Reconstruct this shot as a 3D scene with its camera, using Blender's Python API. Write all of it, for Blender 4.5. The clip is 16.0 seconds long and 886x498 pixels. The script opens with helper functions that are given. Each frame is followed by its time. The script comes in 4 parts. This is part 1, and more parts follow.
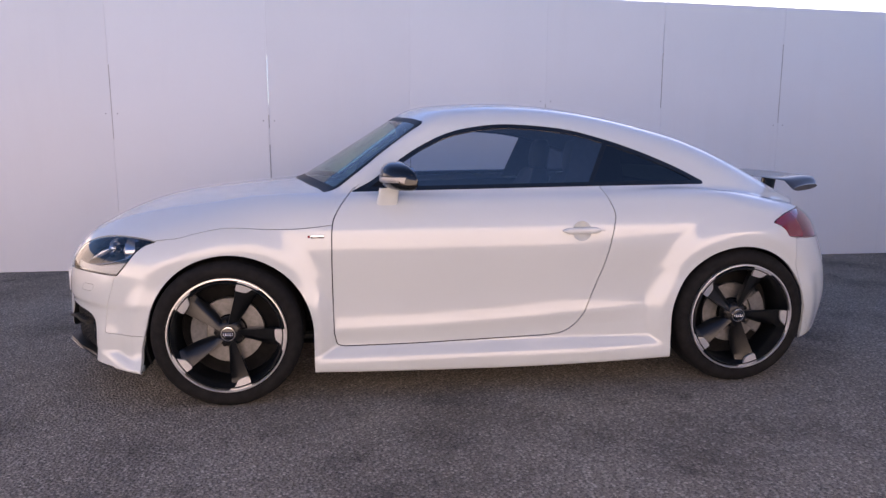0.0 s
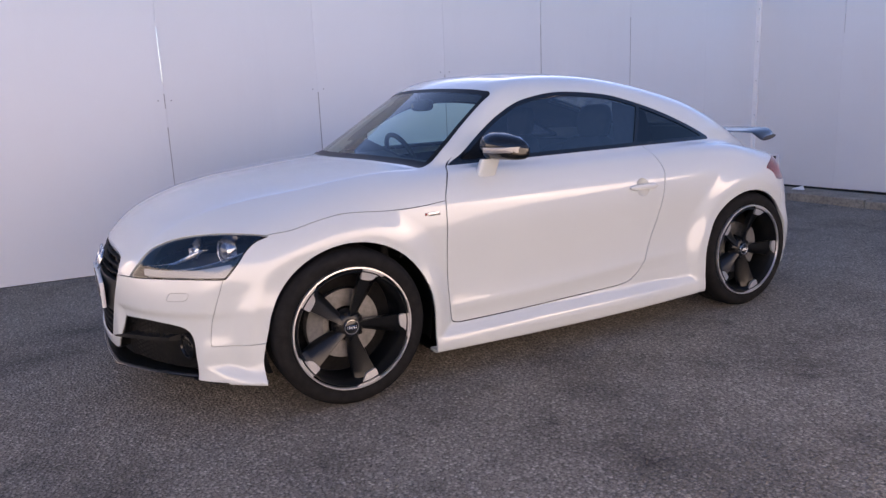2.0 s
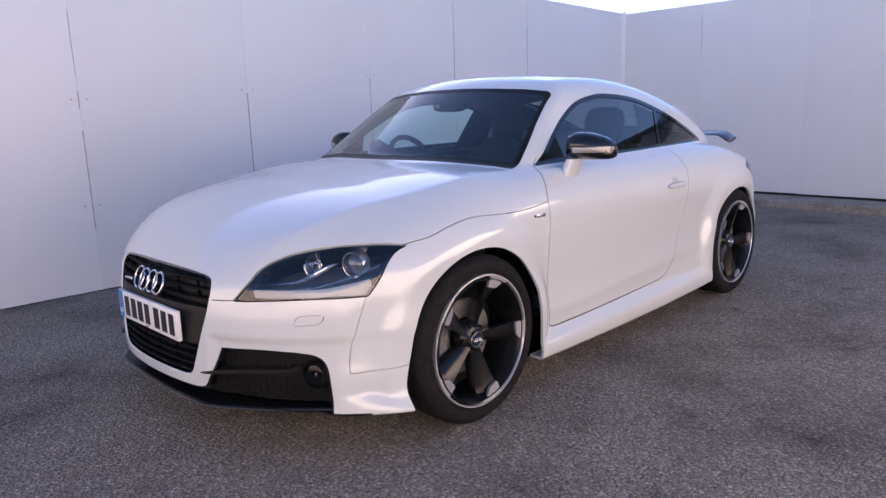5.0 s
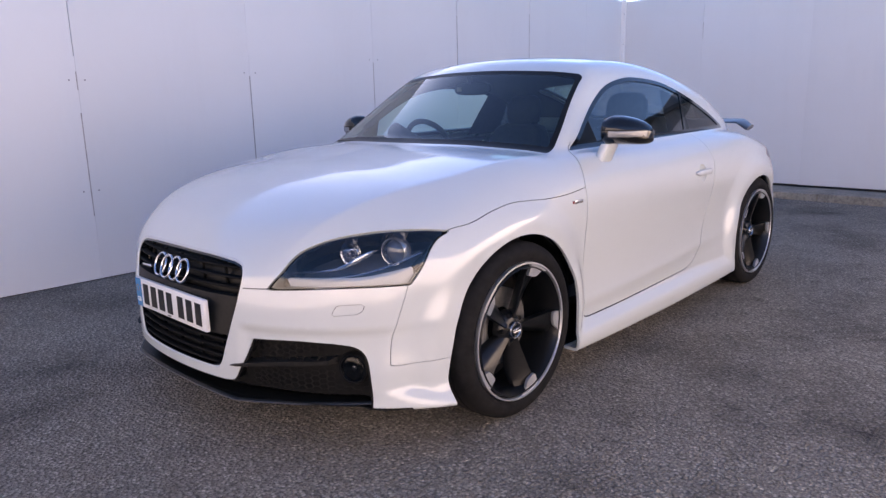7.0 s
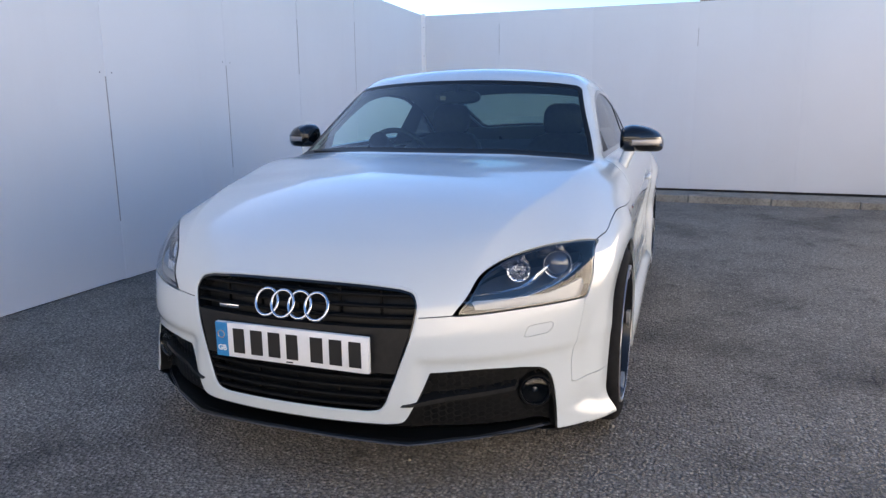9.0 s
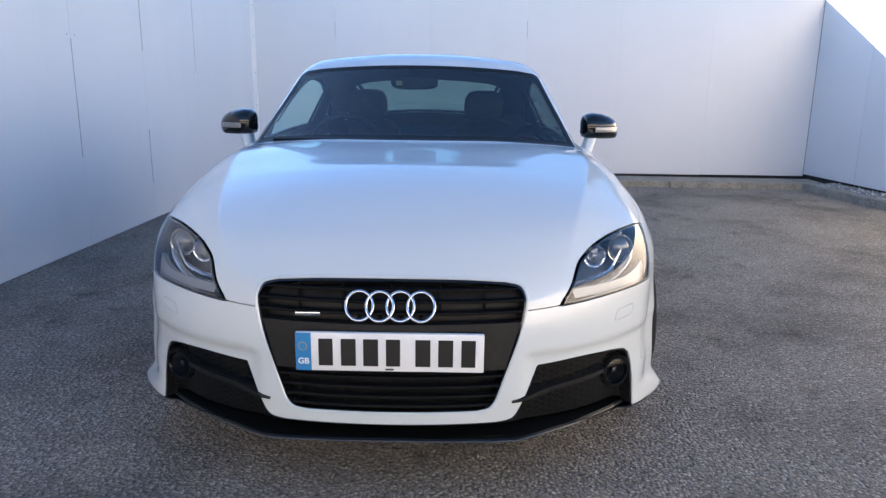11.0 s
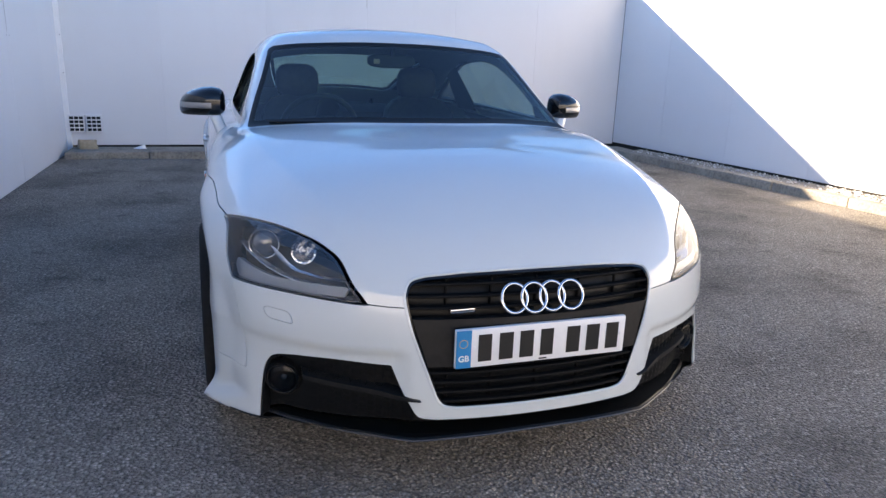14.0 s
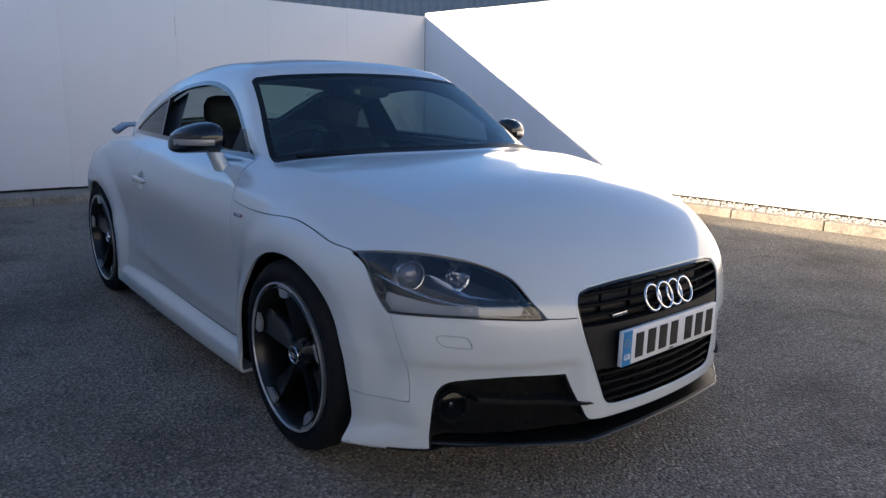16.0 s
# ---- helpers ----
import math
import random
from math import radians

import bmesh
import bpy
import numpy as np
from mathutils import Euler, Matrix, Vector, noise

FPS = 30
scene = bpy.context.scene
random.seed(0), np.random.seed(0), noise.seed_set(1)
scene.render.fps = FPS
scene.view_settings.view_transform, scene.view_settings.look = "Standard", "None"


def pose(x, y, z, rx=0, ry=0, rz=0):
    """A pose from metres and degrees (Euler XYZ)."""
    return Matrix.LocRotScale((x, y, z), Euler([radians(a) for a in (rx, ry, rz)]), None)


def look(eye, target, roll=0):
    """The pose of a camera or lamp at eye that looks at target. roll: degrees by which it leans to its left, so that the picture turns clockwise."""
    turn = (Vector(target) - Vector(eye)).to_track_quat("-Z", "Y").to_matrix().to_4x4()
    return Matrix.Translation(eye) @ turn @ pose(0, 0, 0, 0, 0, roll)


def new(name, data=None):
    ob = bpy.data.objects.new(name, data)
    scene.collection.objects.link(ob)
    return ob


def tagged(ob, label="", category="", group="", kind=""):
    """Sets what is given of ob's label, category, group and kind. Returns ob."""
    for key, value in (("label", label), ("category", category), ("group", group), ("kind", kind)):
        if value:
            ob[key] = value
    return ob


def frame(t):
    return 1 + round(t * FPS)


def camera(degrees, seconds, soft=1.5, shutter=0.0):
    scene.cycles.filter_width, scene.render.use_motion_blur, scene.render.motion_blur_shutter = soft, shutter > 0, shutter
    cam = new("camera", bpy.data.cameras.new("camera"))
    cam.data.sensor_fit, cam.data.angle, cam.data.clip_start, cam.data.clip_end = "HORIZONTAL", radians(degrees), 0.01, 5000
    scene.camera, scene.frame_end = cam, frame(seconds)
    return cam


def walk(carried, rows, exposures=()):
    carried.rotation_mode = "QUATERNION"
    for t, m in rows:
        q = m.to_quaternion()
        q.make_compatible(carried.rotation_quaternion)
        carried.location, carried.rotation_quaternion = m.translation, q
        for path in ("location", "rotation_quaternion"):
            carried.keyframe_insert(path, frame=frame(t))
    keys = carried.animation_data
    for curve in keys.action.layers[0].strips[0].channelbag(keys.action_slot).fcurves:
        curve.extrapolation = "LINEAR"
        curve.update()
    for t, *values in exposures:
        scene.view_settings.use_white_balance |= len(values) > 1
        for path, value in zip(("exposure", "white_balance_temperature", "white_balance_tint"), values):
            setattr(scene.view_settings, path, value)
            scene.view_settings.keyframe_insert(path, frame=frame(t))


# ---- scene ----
cam = camera(65.31, 16.0, soft=1.4)
# seconds, eye x y z (metres), yaw, pitch, roll (degrees)
ROWS = [
    (0, -0.660, -4.004, 1.202, -7.43, -9.06, -0.02),
    (0.5, -1.052, -3.955, 1.214, -13.08, -10.16, -0.62),
    (1, -1.447, -3.838, 1.230, -18.16, -10.95, -1.20),
    (1.5, -1.850, -3.748, 1.212, -23.65, -10.95, -1.50),
    (2, -2.191, -3.525, 1.220, -28.23, -11.59, -2.43),
    (2.5, -2.512, -3.303, 1.213, -32.41, -11.49, -2.55),
    (3, -2.756, -3.097, 1.222, -37.49, -11.94, -2.73),
    (3.5, -2.956, -2.861, 1.225, -41.15, -11.69, -3.00),
    (4, -3.128, -2.705, 1.228, -43.99, -11.26, -2.68),
    (4.2, -3.130, -2.709, 1.231, -44.32, -11.25, -2.37),
    (6.3, -3.162, -2.435, 1.184, -45.87, -11.88, -1.69),
    (6.5, -3.165, -2.433, 1.183, -45.93, -11.96, -1.59),
    (7, -3.203, -2.395, 1.185, -46.66, -12.22, -1.34),
    (7.5, -3.382, -2.221, 1.193, -51.54, -12.24, -0.90),
    (8, -3.578, -1.947, 1.195, -58.55, -12.34, -0.24),
    (8.5, -3.712, -1.537, 1.191, -64.59, -12.12, 0.61),
    (9, -3.860, -1.108, 1.206, -70.63, -11.90, -0.45),
    (9.5, -3.897, -0.692, 1.201, -77.30, -12.28, 0.11),
    (9.7, -3.893, -0.494, 1.191, -81.28, -12.11, 0.40),
    (11.8, -3.991, -0.120, 1.218, -90.25, -13.11, 0.98),
    (12, -3.993, -0.104, 1.217, -90.47, -13.10, 1.12),
    (12.5, -3.999, -0.064, 1.217, -91.02, -13.07, 1.46),
    (13, -3.966, 0.132, 1.207, -94.21, -13.44, 2.49),
    (13.5, -3.848, 0.494, 1.226, -101.74, -15.08, 1.68),
    (14, -3.775, 0.870, 1.248, -108.69, -15.25, 2.02),
    (14.5, -3.642, 1.235, 1.212, -115.96, -13.59, 2.19),
    (15, -3.515, 1.561, 1.232, -121.90, -13.26, 1.63),
    (15.5, -3.384, 1.829, 1.226, -128.69, -12.78, 1.52),
    (16, -3.298, 1.948, 1.228, -129.69, -12.60, 1.05),
]
EXPOSURES = [(0.0, 2.86, 8970, 32), (1.5, 2.92, 8920, 28), (4.0, 3.02, 8770, 30), (7.0, 3.09, 8740, 29), (7.7, 3.1, 8690, 27), (8.3, 3.11, 8620, 18), (9.0, 3.19, 8550, 14), (12.0, 3.41, 8450, 13), (13.0, 3.4, 8420, 13), (14.5, 3.19, 8220, 15), (15.2, 2.95, 8270, 14), (16.0, 2.6, 8320, 13)]
walk(cam, [(t, pose(x, y, z, 90 + pitch, 0, yaw) @ pose(0, 0, 0, 0, 0, roll)) for t, x, y, z, yaw, pitch, roll in ROWS], EXPOSURES)

# ---- daylight: low sun over the back wall, clear sky ----
SUN_AZIMUTH, SUN_HEIGHT = 59.5, 16.6      # degrees from +x towards +y, and above the horizon
world = bpy.data.worlds.new("sky")
scene.world = world
world.use_nodes = True
_n = world.node_tree.nodes
_sky = _n.new("ShaderNodeTexSky")
_sky.sky_type, _sky.sun_disc = "NISHITA", False
_sky.sun_elevation, _sky.sun_rotation = radians(SUN_HEIGHT), radians(90 - SUN_AZIMUTH)
_sky.air_density, _sky.dust_density, _sky.ozone_density = 1.0, 0.6, 8.0
world.node_tree.links.new(_sky.outputs[0], _n["Background"].inputs[0])
_n["Background"].inputs[1].default_value = 0.05
sun = new("sun", bpy.data.lights.new("sun", "SUN"))
sun.data.energy, sun.data.angle, sun.data.color = 2.2, radians(0.5), (1.0, 0.92, 0.81)
_a, _e = radians(SUN_AZIMUTH), radians(SUN_HEIGHT)
SUN_WAY = Vector((math.cos(_a) * math.cos(_e), math.sin(_a) * math.cos(_e), math.sin(_e)))
sun.matrix_world = look(SUN_WAY * 40, (0, 0, 0))

# ---- materials ----
def material(name, colour, rough=0.5, metal=0.0, **more):
    m = bpy.data.materials.new(name)
    m.use_nodes = True
    b = m.node_tree.nodes["Principled BSDF"]
    b.inputs["Base Color"].default_value = (*colour, 1)
    b.inputs["Roughness"].default_value, b.inputs["Metallic"].default_value = rough, metal
    for key, value in more.items():
        b.inputs[key.replace("_", " ")].default_value = value
    return m


class Nodes:
    """Short hand for the nodes of a material."""

    def __init__(self, m):
        self.tree = m.node_tree
        self.bsdf = self.tree.nodes["Principled BSDF"]

    def add(self, kind, **values):
        n = self.tree.nodes.new("ShaderNode" + kind)
        for key, value in values.items():
            n.inputs[key.replace("_", " ")].default_value = value
        return n

    def link(self, a, b):
        self.tree.links.new(a, b)

    def place(self):
        return self.add("TexCoord").outputs["Object"]

    def noise(self, at, scale, detail=4.0, rough=.55):
        n = self.add("TexNoise", Scale=scale, Detail=detail, Roughness=rough)
        self.link(at, n.inputs["Vector"])
        return n.outputs["Fac"]

    def ramp(self, fac, *stops):
        n = self.tree.nodes.new("ShaderNodeValToRGB")
        e = n.color_ramp.elements
        while len(e) < len(stops):
            e.new(.5)
        for k, (at, c) in zip(e, stops):
            k.position, k.color = at, (*(c if isinstance(c, tuple) else (c, c, c)), 1)
        self.link(fac, n.inputs[0])
        return n.outputs[0]

    def mix(self, fac, a, b, blend="MIX"):
        n = self.tree.nodes.new("ShaderNodeMix")
        n.data_type, n.blend_type = "RGBA", blend
        for value, k in ((fac, 0), (a, 6), (b, 7)):
            if isinstance(value, (int, float)):
                n.inputs[k].default_value = value if k == 0 else (value, value, value, 1)
            elif isinstance(value, tuple):
                n.inputs[k].default_value = (*value, 1)
            else:
                self.link(value, n.inputs[k])
        return n.outputs[2]

    def bump(self, height, strength, distance):
        n = self.add("Bump", Strength=strength, Distance=distance)
        self.link(height, n.inputs["Height"])
        self.link(n.outputs[0], self.bsdf.inputs["Normal"])
        return n

    def colour(self, c):
        self.link(c, self.bsdf.inputs["Base Color"])

    def rough(self, c):
        self.link(c, self.bsdf.inputs["Roughness"])


def make_asphalt():
    """Worn asphalt: pale and dark stones of about a centimetre, bitumen and painted crevice shade between them, dust
    and oil stains.
    """
    m = material("asphalt", (.06, .06, .06), .7, Specular_IOR_Level=.12)
    k = Nodes(m)
    at = k.place()
    warp = k.add("TexNoise", Scale=45.0, Detail=2.0)
    k.link(at, warp.inputs["Vector"])
    bent = k.mix(.012, at, warp.outputs["Color"])
    v = k.add("TexVoronoi", Scale=78.0)
    k.link(bent, v.inputs["Vector"])
    fine = k.add("TexVoronoi", Scale=210.0)
    k.link(bent, fine.inputs["Vector"])
    grain = k.noise(at, 150, 3, .7)
    chips = k.ramp(v.outputs["Color"], (.0, .140), (.40, .205), (.62, .265), (.85, .34), (1.0, .46))
    small = k.ramp(fine.outputs["Color"], (.0, .12), (.5, .22), (1.0, .42))
    tone = k.mix(k.ramp(v.outputs["Distance"], (.40, 0.0), (.62, 1.0)), chips, small)
    tone = k.mix(.55, tone, k.ramp(v.outputs["Distance"], (.30, 1.0), (.80, .12)), "MULTIPLY")      # dark bitumen between the stones, deepened by crevice shade in the colour
    tone = k.mix(.35, tone, k.ramp(grain, (.3, .50), (.7, 1.50)), "MULTIPLY")
    dirt = k.ramp(k.noise(at, 1.1, 6, .62), (.30, .55), (.50, 1.02), (.76, 1.26))
    spots = k.ramp(k.noise(at, 4.3, 3, .5), (.28, .62), (.36, 1.0))
    tone = k.mix(1.0, tone, dirt, "MULTIPLY")
    tone = k.mix(.8, tone, spots, "MULTIPLY")
    k.colour(k.mix(1.0, tone, (1.43, 1.28, 1.09), "MULTIPLY"))
    k.rough(k.ramp(k.noise(at, .9, 4), (.3, .80), (.7, .95)))
    h = k.mix(.35, v.outputs["Distance"], grain)
    k.bump(h, 1.0, .022)
    return m


def make_wall():
    m = material("wall_white", (.8, .8, .8), .42)
    k = Nodes(m)
    at = k.place()
    wide = k.noise(at, .55, 5, .5)
    info = k.add("ObjectInfo").outputs["Random"]
    tone = k.ramp(wide, (.3, (.68, .69, .71)), (.7, (.74, .745, .76)))
    tone = k.mix(1.0, tone, k.ramp(info, (0, .955), (1, 1.0)), "MULTIPLY")
    # streaks of dirt that run down
    n = k.add("Mapping")
    k.link(at, n.inputs["Vector"])
    n.inputs["Scale"].default_value = (2.2, 2.2, .30)
    run = k.noise(n.outputs[0], 1.0, 6, .65)
    tone = k.mix(.35, tone, k.ramp(run, (.25, .90), (.45, 1.0)), "MULTIPLY")
    k.colour(tone)
    k.rough(k.ramp(wide, (.3, .30), (.7, .48)))
    k.bump(k.noise(at, 3.0, 5, .5), .12, .02)
    return m


def make_concrete():
    m = material("concrete", (.4, .37, .33), .92)
    k = Nodes(m)
    at = k.place()
    a = k.noise(at, 5, 8, .65)
    tone = k.ramp(a, (.25, (.17, .152, .128)), (.5, (.30, .270, .226)), (.75, (.39, .353, .297)))
    tone = k.mix(.7, tone, k.ramp(k.noise(at, 38, 4, .6), (.35, .55), (.55, 1.0)), "MULTIPLY")
    k.colour(tone)
    k.bump(k.noise(at, 60, 6, .7), .6, .006)
    return m


def make_paint():
    m = material("white_paint", (.67, .69, .70), .30, 0.0, Coat_Weight=1.0, Coat_IOR=1.70, Coat_Roughness=.07, Specular_IOR_Level=.2)
    k = Nodes(m)
    at = k.place()
    k.colour(k.ramp(k.noise(at, 1.5, 3), (.3, (.560, .600, .598)), (.7, (.580, .620, .618))))
    n = k.noise(at, 420, 2, .5)
    k.rough(k.ramp(n, (.3, .26), (.7, .34)))
    return m


def make_glass(name, tint, rough=.01, base=.075):
    """A thin tinted pane: clear through, with the mirror gloss of glass, the same from both sides."""
    m = bpy.data.materials.new(name)
    m.use_nodes = True
    t = m.node_tree
    t.nodes.remove(t.nodes["Principled BSDF"])
    clear_, gloss, mix, facing, power, scale = (t.nodes.new("ShaderNode" + k) for k in ("BsdfTransparent", "BsdfGlossy", "MixShader", "LayerWeight", "Math", "Math"))
    clear_.inputs[0].default_value = (*tint, 1)
    gloss.inputs["Roughness"].default_value = rough
    facing.inputs["Blend"].default_value = .5
    power.operation, scale.operation = "POWER", "MULTIPLY_ADD"
    power.inputs[1].default_value = 5.0
    scale.inputs[1].default_value, scale.inputs[2].default_value = .90, base
    t.links.new(facing.outputs["Facing"], power.inputs[0])
    t.links.new(power.outputs[0], scale.inputs[0])
    t.links.new(scale.outputs[0], mix.inputs[0])
    t.links.new(clear_.outputs[0], mix.inputs[1])
    t.links.new(gloss.outputs[0], mix.inputs[2])
    t.links.new(mix.outputs[0], t.nodes["Material Output"].inputs[0])
    return m


def speckled(name, a, b, scale, rough, metal=0.0, depth=0.0, **more):
    m = material(name, a, rough, metal, **more)
    k = Nodes(m)
    at = k.place()
    n = k.noise(at, scale, 5, .6)
    k.colour(k.ramp(n, (.3, a), (.7, b)))
    if depth:
        k.bump(n, .5, depth)
    return m


asphalt, wall_white, concrete, paint = make_asphalt(), make_wall(), make_concrete(), make_paint()
glass = make_glass("tinted_glass", (.46, .70, .63), base=.09)
glass_rear = make_glass("rear_glass", (.38, .47, .47))
glass_dark = make_glass("privacy_glass", (.13, .14, .15))
glass_side = make_glass("side_glass", (.47, .51, .55), base=.16)
clear = make_glass("clear_plastic", (.90, .92, .93), base=.075)
fog_glass = make_glass("fog_lamp_glass", (.55, .56, .57), .10, base=.035)
gloss_black = material("gloss_black", (.006, .006, .0065), .15, Coat_Weight=1.0, Coat_Roughness=.03, Specular_IOR_Level=.1)
satin_black = speckled("satin_black", (.006, .006, .006), (.011, .011, .011), 60, .42, Specular_IOR_Level=.16)
black_plastic = speckled("black_plastic", (.009, .009, .009), (.016, .016, .016), 45, .45, depth=.0008, Specular_IOR_Level=.22)
lip_black = material("lip_black", (.005, .005, .005), .36, Specular_IOR_Level=.18)
rubber = speckled("rubber", (.009, .0088, .009), (.016, .0155, .016), 30, .8, depth=.001, Specular_IOR_Level=.12)
wheel_black = speckled("wheel_black", (.006, .006, .0064), (.011, .011, .0115), 80, .28, Specular_IOR_Level=.42)
machined = speckled("machined_aluminium", (.76, .76, .77), (.86, .86, .86), 150, .28, .82)
chrome = material("chrome", (.66, .67, .69), .10, 1.0)
dark_chrome = material("dark_chrome", (.30, .31, .34), .16, 1.0)
disc_steel = speckled("disc_steel", (.20, .195, .19), (.32, .31, .305), 40, .42, .8)
caliper_grey = speckled("caliper_grey", (.10, .10, .10), (.16, .16, .16), 50, .6)
red_lens = material("red_lens", (.19, .008, .014), .10, Coat_Weight=1.0)
amber_lens = material("amber_lens", (.75, .35, .08), .15)
milk_lens = material("milky_lens", (.27, .28, .295), .36, .3, Coat_Weight=.6)
lamp_grey = speckled("lamp_housing", (.024, .025, .028), (.036, .037, .04), 60, .30)
leather = speckled("black_leather", (.013, .013, .0135), (.024, .024, .0245), 35, .55, depth=.001, Specular_IOR_Level=.3)
cloth_grey = speckled("headlining", (.10, .10, .105), (.14, .14, .145), 90, .9)
plate_white = speckled("plate_white", (.72, .72, .71), (.78, .78, .77), 20, .28)
plate_blue = material("plate_blue", (.008, .20, .44), .3)
plate_black = material("plate_black", (.012, .012, .012), .4)
steel_blue = speckled("cladding_grey", (.24, .25, .27), (.30, .31, .33), 8, .5)
projector_glass = material("projector_glass", (.06, .07, .09), .03, Coat_Weight=1.0, Specular_IOR_Level=.9)
# black of the added slabs that stop sunlight leaking through the walls
light_stop_black = speckled("light_stop_dark", (.015, .013, .012), (.03, .027, .025), 20, .8)
# dark tone that stands for shade in the open board joints
gap_shade_dark = speckled("joint_gap_shade", (.24, .225, .22), (.48, .46, .45), 9, .8)
trim_white = speckled("trim_white", (.79, .795, .80), (.84, .84, .845), 12, .35)
screw_grey = material("screw_grey", (.25, .25, .26), .5, .6)
pebble = material("pebble", (.6, .58, .55), .8)
_k = Nodes(pebble)
_k.colour(_k.ramp(_k.add("NewGeometry").outputs["Random Per Island"], (0, (.26, .24, .21)), (.35, (.46, .44, .41)), (1, (.74, .72, .69))))
sandstone = speckled("sandy_rubble", (.34, .27, .18), (.50, .41, .29), 22, .9, depth=.004)
hole_shade_black = material("hole_shade_black", (.01, .01, .01), .9)
roof_dark = speckled("roof_dark", (.05, .05, .055), (.08, .08, .085), 10, .6)
strip_silver = material("strip_silver", (.24, .24, .245), .35, .4, Coat_Weight=1.0)
lamp_silver = material("lamp_silver", (.62, .63, .65), .20, .9)


def make_facets():
    """Chrome of a reflector, broken into small facets."""
    m = material("facet_chrome", (.66, .67, .70), .10, 1.0)
    k = Nodes(m)
    v = k.add("TexVoronoi", Scale=95.0)
    k.link(k.place(), v.inputs["Vector"])
    k.bump(v.outputs["Distance"], .4, .006)
    return m


facet_chrome = make_facets()
grille_black = speckled("grille_black", (.006, .006, .006), (.010, .010, .010), 60, .55, Specular_IOR_Level=.06)
dull_orange = material("dull_orange", (.30, .16, .10), .3)
wing_grey = speckled("wing_grey", (.03, .03, .032), (.045, .045, .047), 50, .32, Coat_Weight=.6)
# ---- the yard: asphalt, three white boarded walls, kerbs ----
def simple(name, bm, mat, parent=None, label=""):
    me = bpy.data.meshes.new(name)
    bmesh.ops.recalc_face_normals(bm, faces=bm.faces[:])
    bm.to_mesh(me)
    bm.free()
    me.materials.append(mat)
    ob = new(name, me)
    ob.parent = parent
    if label:
        ob["label"] = label
    return ob


def block(lo, hi, r=.0, seg=1):
    bm = bmesh.new()
    bmesh.ops.create_cube(bm, size=1)
    for v in bm.verts:
        v.co = Vector([a + (b - a) * (c + .5) for a, b, c in zip(lo, hi, v.co)])
    if r:
        bmesh.ops.bevel(bm, geom=bm.edges[:], offset=r, segments=seg, profile=.5, affect="EDGES")
    return bm


bm = bmesh.new()
bmesh.ops.create_grid(bm, size=400, x_segments=8, y_segments=8)
tagged(simple("ground", bm, asphalt), "worn grey asphalt with darker oil stains", "asphalt", kind="structure")

CORNER_AB, CORNER_BC = Vector((5.72, 2.545, 0)), Vector((5.65, -5.03, 0))
FAR_A, FAR_C = Vector((-4.75, 2.63, 0)), Vector((-16.0, -6.81, 0))


def frame_of(a, b):
    """The pose at a with x along the way to b; +y points out of the yard where the wall stands on that side."""
    d = b - a
    return pose(a.x, a.y, 0, 0, 0, math.degrees(math.atan2(d.y, d.x))), d.length


def boarded_wall(name, a, b, out, joints, z0, z1, label, slits=(), rise=0.0, gaps=()):
    """White boards side by side before added light stops; a joint is filled but for the open stretches in gaps (joint,
    from, to), and lets daylight through in slits.
    """
    m, length = frame_of(a, b)
    wall = tagged(new(name), label, "wall", kind="structure")
    wall.matrix_basis = m
    rnd = random.Random(name)
    edges = [0.0] + [j for j in joints if 0 < j < length] + [length]
    for i, (u, v) in enumerate(zip(edges, edges[1:])):
        g = .0028
        off = rnd.uniform(0, .003)
        y0, y1 = (off, .030 + off) if out > 0 else (-.030 - off, -off)
        bm = block((u + g, y0, z0 + rnd.uniform(0, .006)), (v - g, y1, z1 + rnd.uniform(-.004, .004)), .0015)
        for q in bm.verts:                              # the top edge climbs away from the corner
            if q.co.z > 1:
                q.co.z += rise * min(q.co.x, 9)
        simple("board", bm, wall_white, wall)
        if not i:
            continue
        lo, hi = (.0042, .028) if out > 0 else (-.028, -.0042)
        z = z0
        for w, c, d in sorted([k for k in (*gaps, *slits) if abs(k[0] - u) < .05], key=lambda k: k[1]):
            if c > z:
                simple("joint_filler", block((u - g, lo, z), (u + g, hi, c)), wall_white, wall)
            if (w, c, d) in gaps:                       # dark strip in place of the shade in an open joint
                shade_strip = block((u - .0036, -.02, c), (u + .0036, .0008, d), .0006) if out < 0 else block((u - g, .005, c), (u + g, .028, d))
                for q in shade_strip.verts:                    # thinner towards the bottom
                    if out < 0 and q.co.z < (c + d) / 2:
                        q.co.x = u + (q.co.x - u) * .8
                simple("sealant", shade_strip, gap_shade_dark, wall)
            z = max(z, d)
        if z < z1 - .02:
            simple("joint_filler", block((u - g, lo, z), (u + g, hi, z1 - .01 + rise * u)), wall_white, wall)
    # added dark slabs that keep sunlight out behind the boards, open behind the slits
    lo, hi = (.037, .10) if out > 0 else (-.10, -.037)
    at = 0.0
    for w, c, d in sorted(slits):
        simple("backing", block((at, lo, 0), (w - .03, hi, z1 - .03)), light_stop_black, wall)
        simple("backing", block((w - .03, lo, 0), (w + .03, hi, c)), light_stop_black, wall)
        if d < z1 - .1:
            simple("backing", block((w - .03, lo, d), (w + .03, hi, z1 - .03)), light_stop_black, wall)
        at = w + .03
    simple("backing", block((at, lo, 0), (length, hi, z1 - .03)), light_stop_black, wall)
    return wall


def seams(start, step_, n):
    return [start + step_ * i for i in range(n)]


